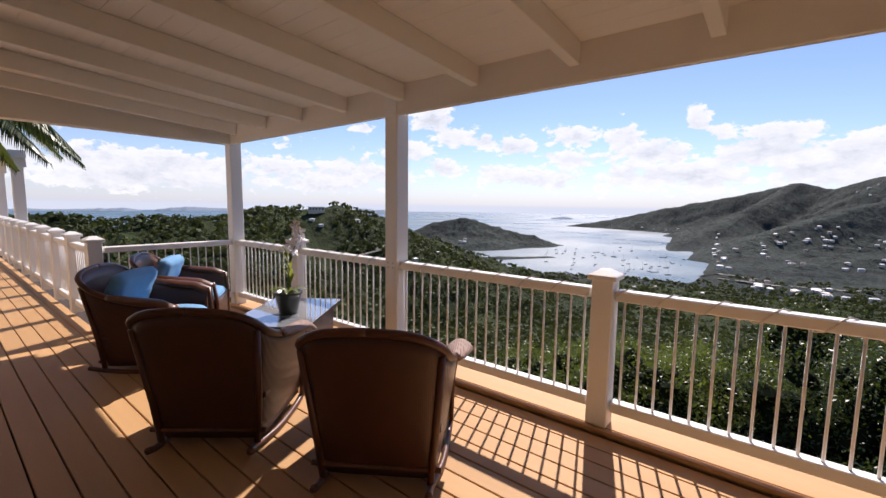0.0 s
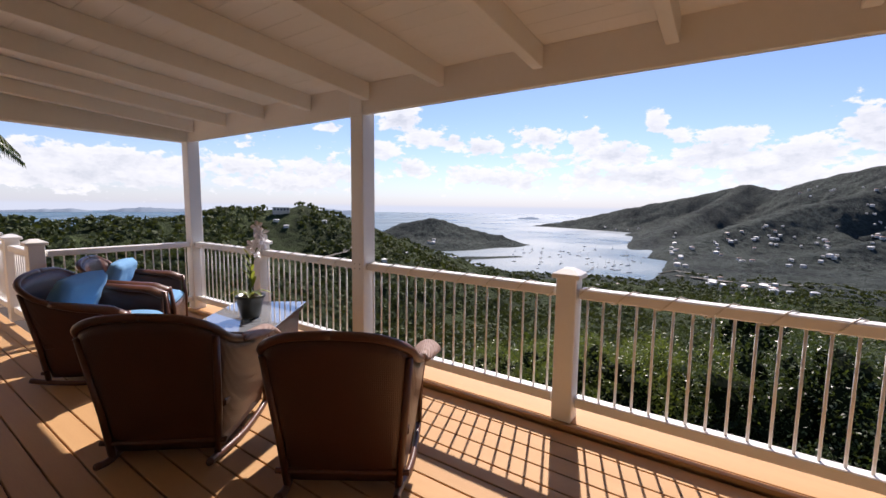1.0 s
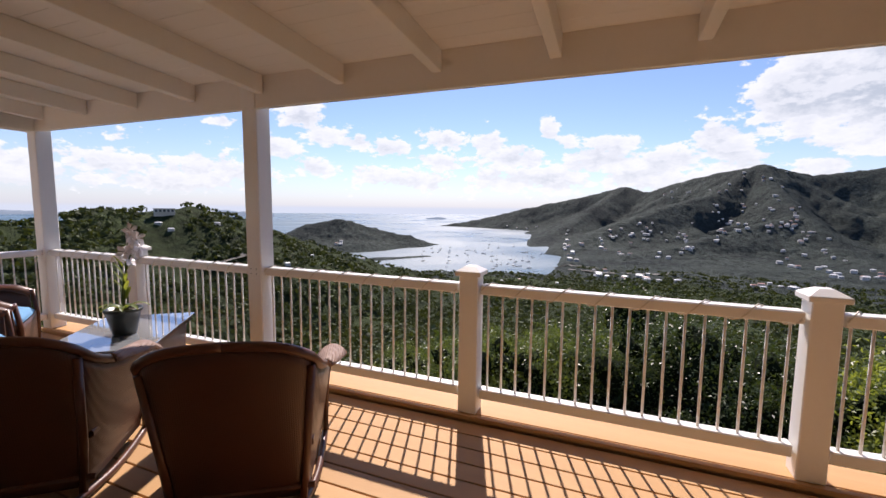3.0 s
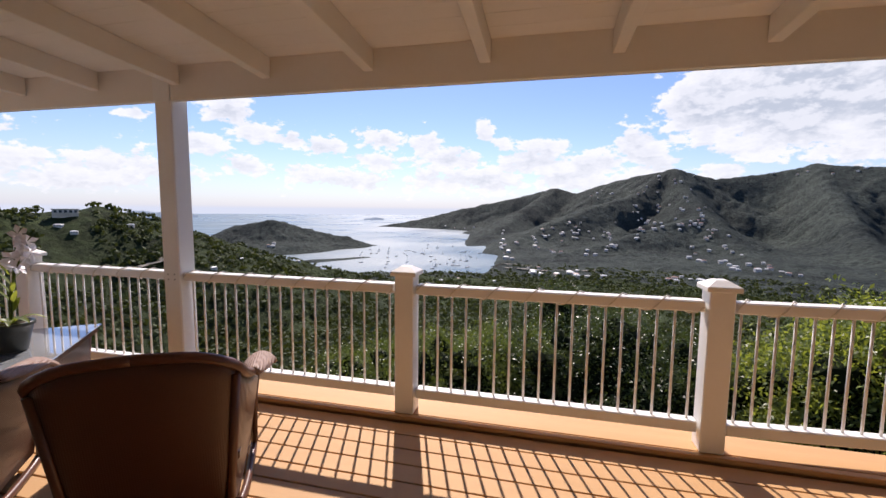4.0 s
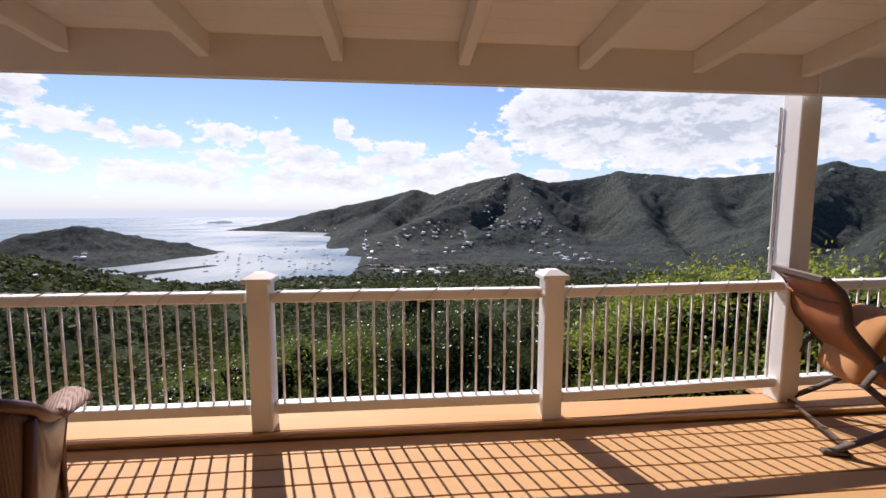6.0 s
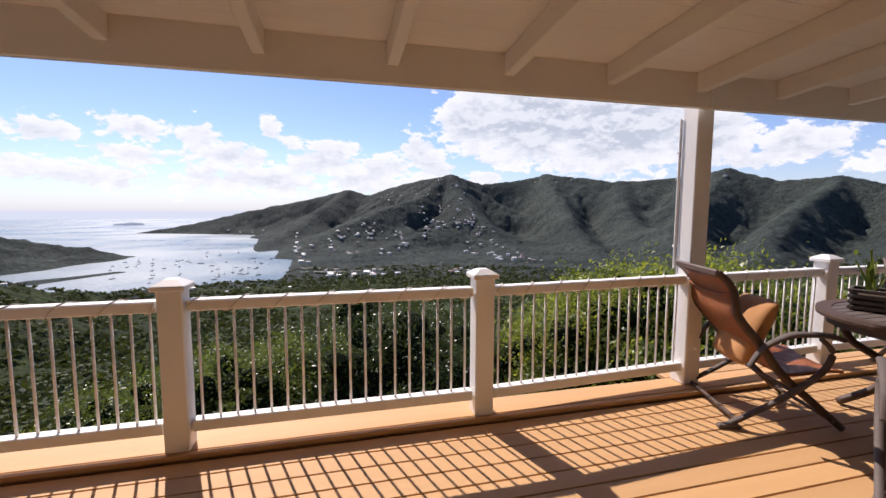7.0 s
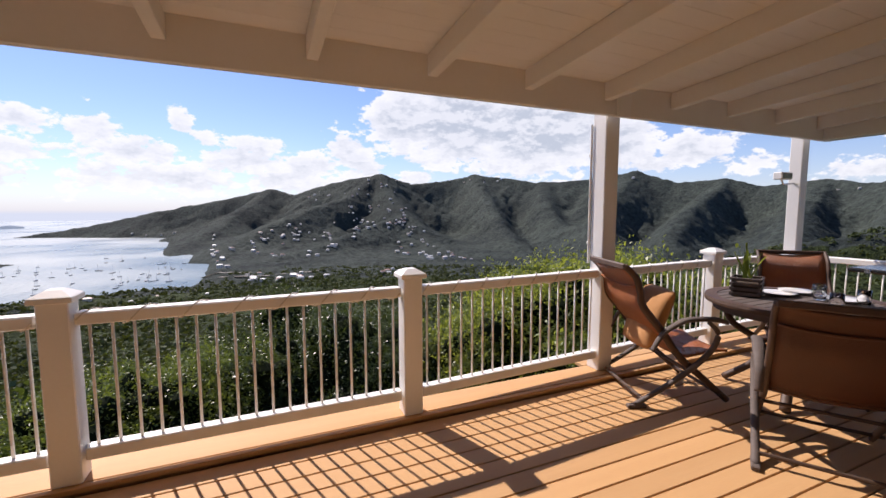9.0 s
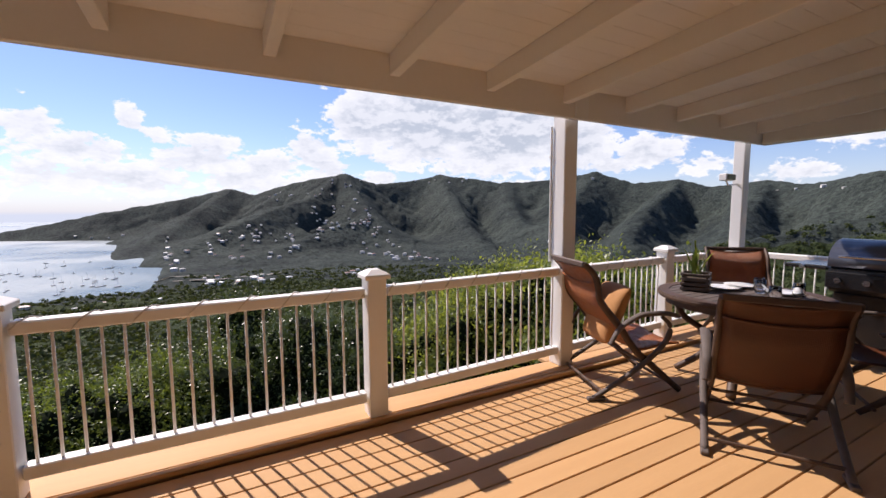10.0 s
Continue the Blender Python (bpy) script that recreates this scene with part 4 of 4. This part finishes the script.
    for d in ("X", "Z"):
        w = nt.nodes.new("ShaderNodeTexWave")
        w.bands_direction = d
        w.inputs["Scale"].default_value, w.inputs["Distortion"].default_value = scale, .6
        w.inputs["Detail"].default_value, w.inputs["Detail Scale"].default_value = 1.0, 3.0
        nt.links.new(tc.outputs["Object"], w.inputs["Vector"])
        waves.append(w)
    mul = nt.nodes.new("ShaderNodeMath")
    mul.operation = "MULTIPLY"
    nt.links.new(waves[0].outputs[1], mul.inputs[0])
    nt.links.new(waves[1].outputs[1], mul.inputs[1])
    b = nt.nodes.new("ShaderNodeBump")
    b.inputs["Strength"].default_value, b.inputs["Distance"].default_value = strength, .006
    nt.links.new(mul.outputs[0], b.inputs["Height"])
    nt.links.new(b.outputs[0], shader(m).inputs["Normal"])


weave(WICKER, 34, .22)
weave(WICKER_WORN, 26)


def cushion(w, d, h, puff=.5, seed=0):
    """A soft stuffed cushion lying flat, its middle higher than its seams."""
    r = random.Random(seed)
    def top(s):
        def f(u, v):
            x, y = 2 * u - 1, 2 * v - 1
            rise = ((1 - abs(x) ** 3.2) * (1 - abs(y) ** 3.2)) ** puff
            n = noise.noise(Vector((x * 2.2 + seed, y * 2.2, s))) * .16 * rise + noise.noise(Vector((x * 5 + seed, y * 4, s + 4))) * .07 * rise
            corner = 1 - .06 * (x * y) ** 2
            return (x * w / 2 * corner, y * d / 2 * corner, s * h / 2 * rise * (1 + n * 1.5))
        return f
    bm = sheet(16, 16, top(1))
    bm = sheet(16, 16, top(-1), 0, bm)
    bmesh.ops.remove_doubles(bm, verts=bm.verts[:], dist=.0005)
    bmesh.ops.recalc_face_normals(bm, faces=bm.faces[:])
    return bm


def arm_line(s):
    """The rim from the middle of the back round to the tip of one arm."""
    return [(0, -.50, .86), (s * .20, -.49, .845), (s * .325, -.45, .79), (s * .365, -.33, .70), (s * .38, -.12, .635), (s * .388, .10, .61), (s * .39, .24, .60)]


def rocker(label, cushions, m):
    t = thing("wicker_rocking_chair", label, "chair", "wicker chairs round the low table", "", m)
    def half(s, v_line):
        return smooth_line(v_line(s), 24)

    foot_line = lambda s: [(0, -.33, .075), (s * .18, -.33, .075), (s * .27, -.315, .075), (s * .295, -.22, .075), (s * .305, -.08, .075), (s * .31, .12, .075), (s * .315, .27, .075)]
    whole_rim = half(-1, arm_line)[::-1] + half(1, arm_line)[1:]
    whole_foot = half(-1, foot_line)[::-1] + half(1, foot_line)[1:]

    def shell(u, v):
        j = min(int(round(u * 48)), 48)
        q = whole_foot[j].lerp(whole_rim[j], v)
        q.z -= .01
        return q
    part("woven_body", sheet(48, 10, shell, .022), WICKER, t, "", True)
    for s in (-1, 1):
        rim = half(s, arm_line)
        part("rim", tube(rim[:20], .022, 8), WICKER_TRIM, t, "", True)

        def paddle(u, v):
            c = rim[14].lerp(rim[24], u)
            half = .032 + .046 * math.sin(min(1, u * 1.25) * math.pi * .62)
            x = (v - .5) * 2
            fall = .05 * max(0, u - .75) / .25
            return (c.x + s * .01 + x * half, c.y + .05 * u * (1 - x * x), c.z + .022 - .035 * x * x - fall)
        part("armrest", sheet(14, 8, paddle, .02), WICKER_TRIM if cushions else WICKER_WORN, t, "" if cushions else "sun-bleached woven arm", True)
        part("rear_leg", tube([(s * .275, -.335, .04), (s * .30, -.36, .3), (s * .335, -.435, .74)], .019, 8), WICKER_TRIM, t, "", True)
        part("front_leg", tube([(s * .335, .285, .05), (s * .345, .29, .35), (s * .375, .26, .585)], .019, 8), WICKER_TRIM, t, "", True)
        run = [(s * .28, -.45, .055), (s * .28, -.34, .03), (s * .32, -.1, .018), (s * .33, .2, .022), (s * .33, .38, .05)]
        part("rocker", tube(run, .02, 8, smooth_steps=4), WICKER_TRIM, t, "", True)
    front = lambda u, v: ((u - .5) * .66, .285 + .015 * math.sin(math.pi * u), .12 + v * .26)
    part("front_apron", sheet(12, 6, front, .02), WICKER, t, "", True)
    part("seat", box(-.325, .325, -.33, .285, .30, .345, .01), WICKER, t)
    part("stretcher", tube([(-.33, -.34, .12), (.33, -.34, .12)], .014, 8), WICKER_TRIM, t)
    if cushions:
        c = part("seat_cushion", cushion(.60, .60, .13, .4, 5), BLUE_CLOTH, t, "blue canvas seat cushion", True)
        c.matrix_basis = pose(0, .0, .40)
        c = part("back_pillow", cushion(.66, .50, .16, .24, 8), BLUE_CLOTH, t, "blue canvas back pillow", True)
        c.matrix_basis = pose(0, -.27, .60, 68, 0, 0)
    else:
        c = part("seat_cushion", cushion(.60, .60, .11, .4, 6), GREY_CLOTH, t, "patterned dark blue-grey seat cushion", True)
        c.matrix_basis = pose(0, .0, .39)
    return t


GREY_CLOTH = material("grey_blue_weave", (0.10, 0.13, 0.18), (0.04, 0.055, 0.08), rough=0.9, scale=20, bump=.3, grain=150, spread=.3)
rocker("dark brown wicker rocking chair with bleached arm ends", False, pose(-1.67, 1.61, DECK_Z, 0, 0, 34))
rocker("dark brown wicker rocking chair seen from its woven back", False, pose(-2.69, 1.20, DECK_Z, 0, 0, 40))
rocker("dark brown wicker rocking chair with blue cushions", True, pose(-4.25, 1.28, DECK_Z, 0, 0, -40))
rocker("brown wicker chair with sunlit blue cushions near the railing", True, pose(-5.04, 1.83, DECK_Z, 0, 0, -32))


def low_table(m):
    t = thing("low_wicker_table", "low wicker table with a glass top", "table", "", "", m)
    part("glass_top", box(-.33, .33, -.49, .49, .475, .487, .004), GLASS_TOP, t, "reflective glass sheet")
    part("top_frame", box(-.31, .31, -.47, .47, .425, .474, .008), WICKER_TRIM, t)
    for sx in (-1, 1):
        for sy in (-1, 1):
            part("leg", tube([(sx * .27, sy * .38, 0), (sx * .255, sy * .365, .2), (sx * .27, sy * .38, .43)], .024, 8), WICKER_TRIM, t, "", True)
    for sx in (-1, 1):
        part("side_panel", box(sx * .27 - .012, sx * .27 + .012, -.37, .37, .22, .426, .004), WICKER, t)
    for sy in (-1, 1):
        part("end_panel", box(-.26, .26, sy * .38 - .012, sy * .38 + .012, .22, .426, .004), WICKER, t)
    return t


low_table(pose(-3.30, 1.95, DECK_Z, 0, 0, 37))

POT = material("glazed_pot", (0.055, 0.06, 0.05), (0.03, 0.034, 0.03), rough=0.3, scale=6, bump=.05)
PETAL = material("white_petal", (0.88, 0.87, 0.88), (0.82, 0.79, 0.82), rough=0.6, scale=20, bump=0)
SOIL = material("bark_mulch", (0.06, 0.04, 0.025), rough=1.0, scale=40, bump=.8)


def strap_leaf(bm, base, lean, length, width, bend=.5, n=7, reach=.75):
    """A long arching leaf."""
    base, lean = Vector(base), Vector(lean).normalized()
    sd = lean.cross(Vector((0, 0, 1))).normalized()
    prev = None
    for i in range(n + 1):
        u = i / n
        c = base + lean * length * u * reach + Vector((0, 0, length * (u * .8 - bend * u * u)))
        w = sd * width * .5 * math.sin(math.pi * (.12 + .86 * u)) ** .7
        now = [bm.verts.new(c - w + Vector((0, 0, .006))), bm.verts.new(c), bm.verts.new(c + w + Vector((0, 0, .006)))]
        if prev:
            bm.faces.new((prev[0], now[0], now[1], prev[1])), bm.faces.new((prev[1], now[1], now[2], prev[2]))
        prev = now


def orchid(m):
    t = thing("potted_orchid", "white orchid in a dark glazed pot on the glass table", "plant", "", "", m)
    part("pot", lathe([(.062, 0), (.075, .01), (.098, .12), (.108, .165), (.118, .17), (.118, .19), (.10, .19), (.092, .165), (.02, .16)]), POT, t, "dark glazed pot with a pale rim", True)
    part("soil", lathe([(.092, .150), (.094, .168), (.05, .18), (.01, .185)]), SOIL, t)
    r = random.Random(2)
    for k in range(7):
        bm = bmesh.new()
        a = k * .95
        strap_leaf(bm, (0, 0, .17), (math.cos(a), math.sin(a), 0), r.uniform(.14, .22), .05, .7)
        part("leaf", bm, LEAF_LIGHT, t, "", True)
    for k in range(2):
        top = .62 + .10 * k
        st = [(.01 * k, 0, .17), (.015, .012 * k, .35), (.03 - .02 * k, .03, .5), (.06 - .03 * k, .05, top)]
        part("stem", tube(st, .005, 6, smooth_steps=4), LEAF, t, "", True)
        for i in range(5):
            bm = bmesh.new()
            zz = .25 + .06 * i
            a = r.uniform(0, 6.28)
            strap_leaf(bm, (.012, .01, zz), (math.cos(a), math.sin(a), .5), .09, .03, .2, 5)
            part("leaf", bm, LEAF_LIGHT, t, "", True)
        for i in range(5):
            c = Vector((.06 - .03 * k + r.uniform(-.06, .06), .05 + r.uniform(-.05, .05), top - .02 + r.uniform(-.07, .07)))
            bm = bmesh.new()
            turn = Euler((r.uniform(0.8, 1.9), r.uniform(-.5, .5), r.uniform(0, 6.28))).to_matrix()
            for q in range(5):
                a = q * 2 * math.pi / 5
                pts = [(0, 0, 0), (math.cos(a - .5) * .042, math.sin(a - .5) * .042, .006), (math.cos(a) * .062, math.sin(a) * .062, .0), (math.cos(a + .5) * .042, math.sin(a + .5) * .042, .006)]
                bm.faces.new([bm.verts.new(c + turn @ Vector(p)) for p in pts])
            part("flower", bm, PETAL, t)
    return t


orchid(pose(-3.22, 1.90, DECK_Z + .488))

# ---- dining corner ----
TEAK = material("weathered_teak", (0.135, 0.105, 0.092), (0.07, 0.055, 0.048), rough=0.75, scale=3, stretch=(1, 1, 6), bump=.3, grain=60)
TEAK_DARK = material("dark_teak", (0.10, 0.055, 0.035), (0.05, 0.03, 0.02), rough=0.6, scale=3, stretch=(1, 1, 5), bump=.2, grain=60)
# one wicker in two colours: this one painted as if in sun
SLING_SUNLIT = material("sunlit_amber_wicker", (0.38, 0.125, 0.034), (0.24, 0.070, 0.020), rough=0.42, scale=8, bump=.2, grain=140)
weave(SLING_SUNLIT, 30, .8)
# the same wicker darkened, for the backs that stand in shade
SLING_SHADED = material("shaded_red_brown_wicker", (0.105, 0.033, 0.012), (0.062, 0.019, 0.008), rough=0.45, scale=8, bump=.2, grain=140)
weave(SLING_SHADED, 44, .35)
TAN_CLOTH = material("tan_cushion", (0.50, 0.25, 0.09), (0.40, 0.19, 0.07), rough=0.85, scale=5, bump=.2, grain=180)
BLACK = material("black_enamel", (0.016, 0.017, 0.020), (0.01, 0.01, 0.012), rough=0.22, scale=4, bump=.02, spec=.6)
STEEL = material("steel", (0.55, 0.55, 0.56), rough=0.25, metal=1.0, bump=.02)
LID_METAL = material("grey_lid", (0.10, 0.105, 0.13), (0.075, 0.08, 0.10), rough=0.28, metal=.6, scale=3, bump=.02)
CHINA = material("white_china", (0.8, 0.8, 0.78), rough=0.15, bump=0, spec=.6)
GLASS = material("clear_glass", (1, 1, 1), (1, 1, 1), rough=0.02, bump=0)
shader(GLASS).inputs["Transmission Weight"].default_value = 1.0


def folding_chair(label, m, lean=0.0, pillow=False, cloth=None):
    """A folding chair: crossed curved legs, arms, and a sling of woven wicker over back and seat."""
    t = thing("folding_chair", label, "chair", "chairs round the dining table", "", m)
    top = -.36 - lean
    curve = smooth_line([(0, top - .07, 1.03), (0, top + .01, .95), (0, top + .045, .85), (0, top + .07, .74), (0, -.15 - lean * .4, .55), (0, -.02, .40), (0, .06, .365), (0, .22, .395), (0, .36, .40)], 28)

    def sling(u, v):
        g = v * 28
        j = min(int(g), 27)
        q = curve[j].lerp(curve[j + 1], g - j)
        dish = .03 * (1 - (2 * u - 1) ** 2)
        return ((u - .5) * .54, q.y + dish * .2, q.z - dish)
    cloth = cloth or SLING_SHADED
    part("backrest", sheet(8, 17, lambda u, v: sling(u, v * .62), .016), cloth, t, "", True)
    part("seat", sheet(8, 11, lambda u, v: sling(u, .625 + v * .375), .016), cloth, t, "", True)
    for s in (-1, 1):
        x = s * .285
        back = [(x, top - .075, 1.035), (x, top + .01, .95), (x, top + .045, .85), (x, top + .07, .74), (x, -.15 - lean * .4, .55), (x, -.02, .36), (x, .16, .20), (x, .37, .015)]
        part("back_leg", tube(back, [.015, .018, .02, .02, .02, .02, .018, .016], 8, flat=1.4, smooth_steps=5), TEAK_DARK, t, "", True)
        x = s * .325
        leg = [(x, -.38, .015), (x, -.16, .14), (x, .05, .28), (x, .20, .42), (x, .24, .54), (x, .17, .62)]
        part("front_leg", tube(leg, [.022, .022, .024, .024, .022, .02], 8, flat=.75, smooth_steps=5), TEAK, t, "", True)
        arm = [(x, -.24 - lean * .6, .42), (x, -.18, .54), (x, -.08, .61), (x, .02, .645), (x, .20, .645), (x, .30, .62)]
        part("armrest", tube(arm, [.022, .026, .03, .034, .034, .03], 8, flat=.55, smooth_steps=5), TEAK, t, "", True)
        part("foot_bar", box(x - .022, x + .022, -.42, -.28, 0, .03, .006), TEAK, t)
    for y, z in ((.04, .26), (.30, .07), (-.30, .06)):
        part("stretcher", tube([(-.325, y, z), (.325, y, z)], .013, 8), TEAK_DARK, t)
    part("top_slat", box(-.29, .29, top - .09, top - .065, 1.005, 1.05, .008), TEAK_DARK, t)
    bm = tube([Vector(sling(u / 8, .2)) + Vector((0, -.02, -.004)) for u in range(9)], .011, 6)
    part("fold_seam", bm, cloth, t, "", True)
    if pillow:
        c = part("pillow", cushion(.42, .50, .13, .5, 3), TAN_CLOTH, t, "tan lumbar cushion", True)
        c.matrix_basis = pose(0, -.10 - lean * .3, .60, 66, 0, 0)
    return t


folding_chair("sunlit amber wicker folding chair with a tan cushion by the railing", pose(3.03, 2.30, DECK_Z, 0, 0, -110), .02, True, SLING_SUNLIT)
folding_chair("woven folding chair in shaded red-brown pushed up to the round table", pose(3.10, 1.25, DECK_Z, 0, 0, -58) @ Matrix.Diagonal((1, 1, .92, 1)), -.02)
folding_chair("folding chair with a woven red-brown back across the round table", pose(4.95, 2.27, DECK_Z, 0, 0, 133) @ Matrix.Diagonal((1, 1, .96, 1)), -.02, False, SLING_SUNLIT)
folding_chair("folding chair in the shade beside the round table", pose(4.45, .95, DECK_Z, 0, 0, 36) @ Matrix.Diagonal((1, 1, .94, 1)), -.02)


def round_table(m):
    t = thing("round_table", "round weathered teak dining table with a slatted edge", "table", "", "", m)
    R = .60
    n = 13
    for k in range(n):
        y0, y1 = -R + .07 + (2 * R - .14) * k / n, -R + .07 + (2 * R - .14) * (k + 1) / n - .006
        half = math.sqrt(max(.02, (R - .06) ** 2 - ((y0 + y1) / 2) ** 2))
        part("slat", box(-half, half, y0, y1, .715, .740, .003), TEAK, t)
    ring = bmesh.new()
    prof = [(R - .085, .705), (R, .705), (R + .004, .725), (R, .745), (R - .085, .745)]
    rows = [[ring.verts.new((r * math.cos(2 * math.pi * k / 48), r * math.sin(2 * math.pi * k / 48), z)) for r, z in prof] for k in range(48)]
    for k in range(48):
        a, b = rows[k], rows[(k + 1) % 48]
        for q in range(5):
            ring.faces.new((a[q], a[(q + 1) % 5], b[(q + 1) % 5], b[q]))
    bmesh.ops.recalc_face_normals(ring, faces=ring.faces[:])
    part("rim", ring, TEAK_DARK, t, "", False)
    apron = sheet(48, 1, lambda u, v: ((R - .06) * math.cos(u * 2 * math.pi), (R - .06) * math.sin(u * 2 * math.pi), .645 + .06 * v), .02)
    part("apron", apron, TEAK, t)
    for k in range(4):
        a = k * math.pi / 2 + .4
        c, s = math.cos(a), math.sin(a)
        pts = [(c * .46, s * .46, .65), (c * .40, s * .40, .5), (c * .20, s * .20, .36), (c * .24, s * .24, .2), (c * .44, s * .44, .02)]
        part("leg", tube(pts, .034, 8, flat=.8, smooth_steps=5), TEAK_DARK, t, "", True)
    part("ring_stretcher", tube([(.22 * math.cos(q * .5236), .22 * math.sin(q * .5236), .36) for q in range(12)], .018, 8, closed=True), TEAK_DARK, t)
    return t


TX, TY = 3.88, 1.80
round_table(pose(TX, TY, DECK_Z))
TT = DECK_Z + .746


def plate(x, y):
    t = thing("plate", "round white china plate on the teak table", "plate", "plates", "", pose(x, y, TT))
    part("dish", lathe([(.07, 0), (.08, .004), (.125, .018), (.128, .022), (.08, .010), (.01, .008)], 28), CHINA, t, "", True)
    return t


def glass(x, y):
    t = thing("drinking_glass", "clear stemless drinking glass on the table", "glass", "drinking glasses", "", pose(x, y, TT))
    part("bowl", lathe([(.03, 0), (.036, .004), (.042, .05), (.038, .11), (.036, .11), (.039, .05), (.033, .012), (.005, .01)], 20), GLASS, t, "", True)
    return t


for p in ((3.98, 1.98), (4.14, 1.62), (3.62, 1.56), (4.20, 1.96)):
    plate(*p)
for p in ((4.03, 1.73), (4.12, 1.78), (4.10, 1.50), (3.78, 1.52)):
    glass(*p)


def plant_box(m):
    t = thing("slatted_planter", "small slatted wooden box planter with green strap leaves", "planter", "", "", m)
    w = .10
    for z in (0.006, .045, .084, .123):
        for sy in (-1, 1):
            part("slat", box(-w, w, sy * w - .007, sy * w + .007, z, z + .024, .003), TEAK, t)
        for sx in (-1, 1):
            part("slat", box(sx * w - .007, sx * w + .007, -w + .008, w - .008, z, z + .024, .003), TEAK, t)
    for sx in (-1, 1):
        for sy in (-1, 1):
            part("corner_post", box(sx * .088 - .008, sx * .088 + .008, sy * .088 - .008, sy * .088 + .008, 0, .15, .002), TEAK, t)
    part("soil", box(-.085, .085, -.085, .085, .004, .11, .004), SOIL, t)
    r = random.Random(6)
    for k in range(11):
        bm = bmesh.new()
        a = k * 2.4
        strap_leaf(bm, (r.uniform(-.04, .04), r.uniform(-.04, .04), .10), (math.cos(a), math.sin(a), 0), r.uniform(.22, .40), .028, r.uniform(.0, .25), 7, r.uniform(.15, .45))
        part("leaf", bm, LEAF_LIGHT if k % 2 else LEAF, t, "", True)
    for k in range(2):
        part("stem", tube([(0, .02 * k, .1), (.02, .01, .25), (.05 - .07 * k, .02, .42)], .004, 6, smooth_steps=3), LEAF_LIGHT, t)
    return t


plant_box(pose(3.73, 2.08, TT, 0, 0, 25))


def grill(m):
    """A gas grill: cart, fire box, domed lid, shelves and knobs. Its front looks along local -y."""
    t = thing("gas_grill", "black gas barbecue grill with a domed grey lid", "grill", "", "", m)
    part("cart", box(-.36, .36, -.24, .24, .10, .66, .01), BLACK, t)
    part("fire_box", box(-.40, .40, -.27, .27, .665, .90, .02), BLACK, t)
    lid = sheet(2, 14, lambda u, v: ((u - .5) * .80, -.28 * math.cos(v * math.pi), .90 + .25 * math.sin(v * math.pi) ** .8), .02)
    for sx in (-1, 1):
        lid = sheet(1, 14, lambda u, v, sx=sx: (sx * .40, -.28 * math.cos(v * math.pi) * u, .90 + .25 * math.sin(v * math.pi) ** .8 * u), 0, lid)
    l = part("lid", lid, LID_METAL, t, "curved dark grey lid", True)
    part("lid_handle", tube([(-.3, -.30, 1.0), (-.3, -.335, 1.0), (.3, -.335, 1.0), (.3, -.30, 1.0)], .012, 8), STEEL, l)
    for sx in (-1, 1):
        part("side_shelf", box(min(sx * .41, sx * .76), max(sx * .41, sx * .76), -.25, .25, .855, .895, .012), BLACK, t)
    part("control_panel", box(-.40, .40, -.315, -.272, .70, .86, .01), BLACK, t)
    for k in range(4):
        part("knob", tube([(-.3 + .2 * k, -.316, .78), (-.3 + .2 * k, -.345, .78)], .026, 14), STEEL, t, "steel control knob")
    part("knob", tube([(-.6, -.252, .875), (-.6, -.275, .875)], .022, 14), STEEL, t, "steel control knob")
    for sx in (-1, 1):
        part("wheel", tube([(sx * .33 - .025, .15, .075), (sx * .33 + .025, .15, .075)], .075, 16), BLACK, t)
        part("foot", box(sx * .33 - .02, sx * .33 + .02, -.2, -.16, 0, .1, .004), BLACK, t)
    return t


grill(pose(5.42, 1.29, DECK_Z, 0, 0, -92))


def floodlight(m):
    t = thing("flood_light", "small grey floodlight on a bracket at the corner post", "lamp", "", "", m)
    part("housing", box(-.10, .10, -.06, .03, 0, .08, .008), WHITE, t)
    part("lens", box(-.085, .085, -.066, -.059, .01, .07, .003), GLASS_TOP, t, "dull glass lamp face")
    part("bracket", tube([(.0, 0, .01), (.05, .0, -.05), (.31, .02, -.03)], .010, 8), STEEL, t)
    return t


floodlight(pose(X_RIGHT - .36, bow(XP3) - .02, 1.73))
pipe = thing("conduit", "thin white electrical conduit down the veranda post", "pipe", "")
part("tube", tube([(XP2 - POST_W / 2 - .004, bow(XP2) + .084, .93), (XP2 - POST_W / 2 - .004, bow(XP2) + .084, 1.85), (XP2 - POST_W / 2 - .004, bow(XP2) + .084, TOP - .03)], .011, 8), WHITE, pipe)
for z in (1.1, 1.85):
    part("clip", box(XP2 - POST_W / 2 - .018, XP2 - POST_W / 2 + .01, bow(XP2) + .076, bow(XP2) + .10, z, z + .02, .002), WHITE, pipe)

# ---- fairy-light cord wound round the top rail ----
CORD = material("white_cord", (0.70, 0.66, 0.58), rough=0.6, scale=10, bump=0)
for a, b in zip(line, line[1:]):
    h = POST_W / 2
    n = max(2, round((b - a) / .27))
    pts = []
    ya, yb = bow(a), bow(b)
    for i in range(n * 8 + 1):
        u = i / (n * 8)
        x = a + h + .01 + (b - a - 2 * h - .02) * u
        ph = u * n * 2 * math.pi
        pts.append((x, ya + (yb - ya) * u - .052 * math.cos(ph), .850 + .047 * math.sin(ph) ** 1))
    c = part("light_cord", tube(pts, .0045, 5), CORD)
    tagged(c, "thin pale cord of fairy lights wound round the handrail", "string lights", "light cords")
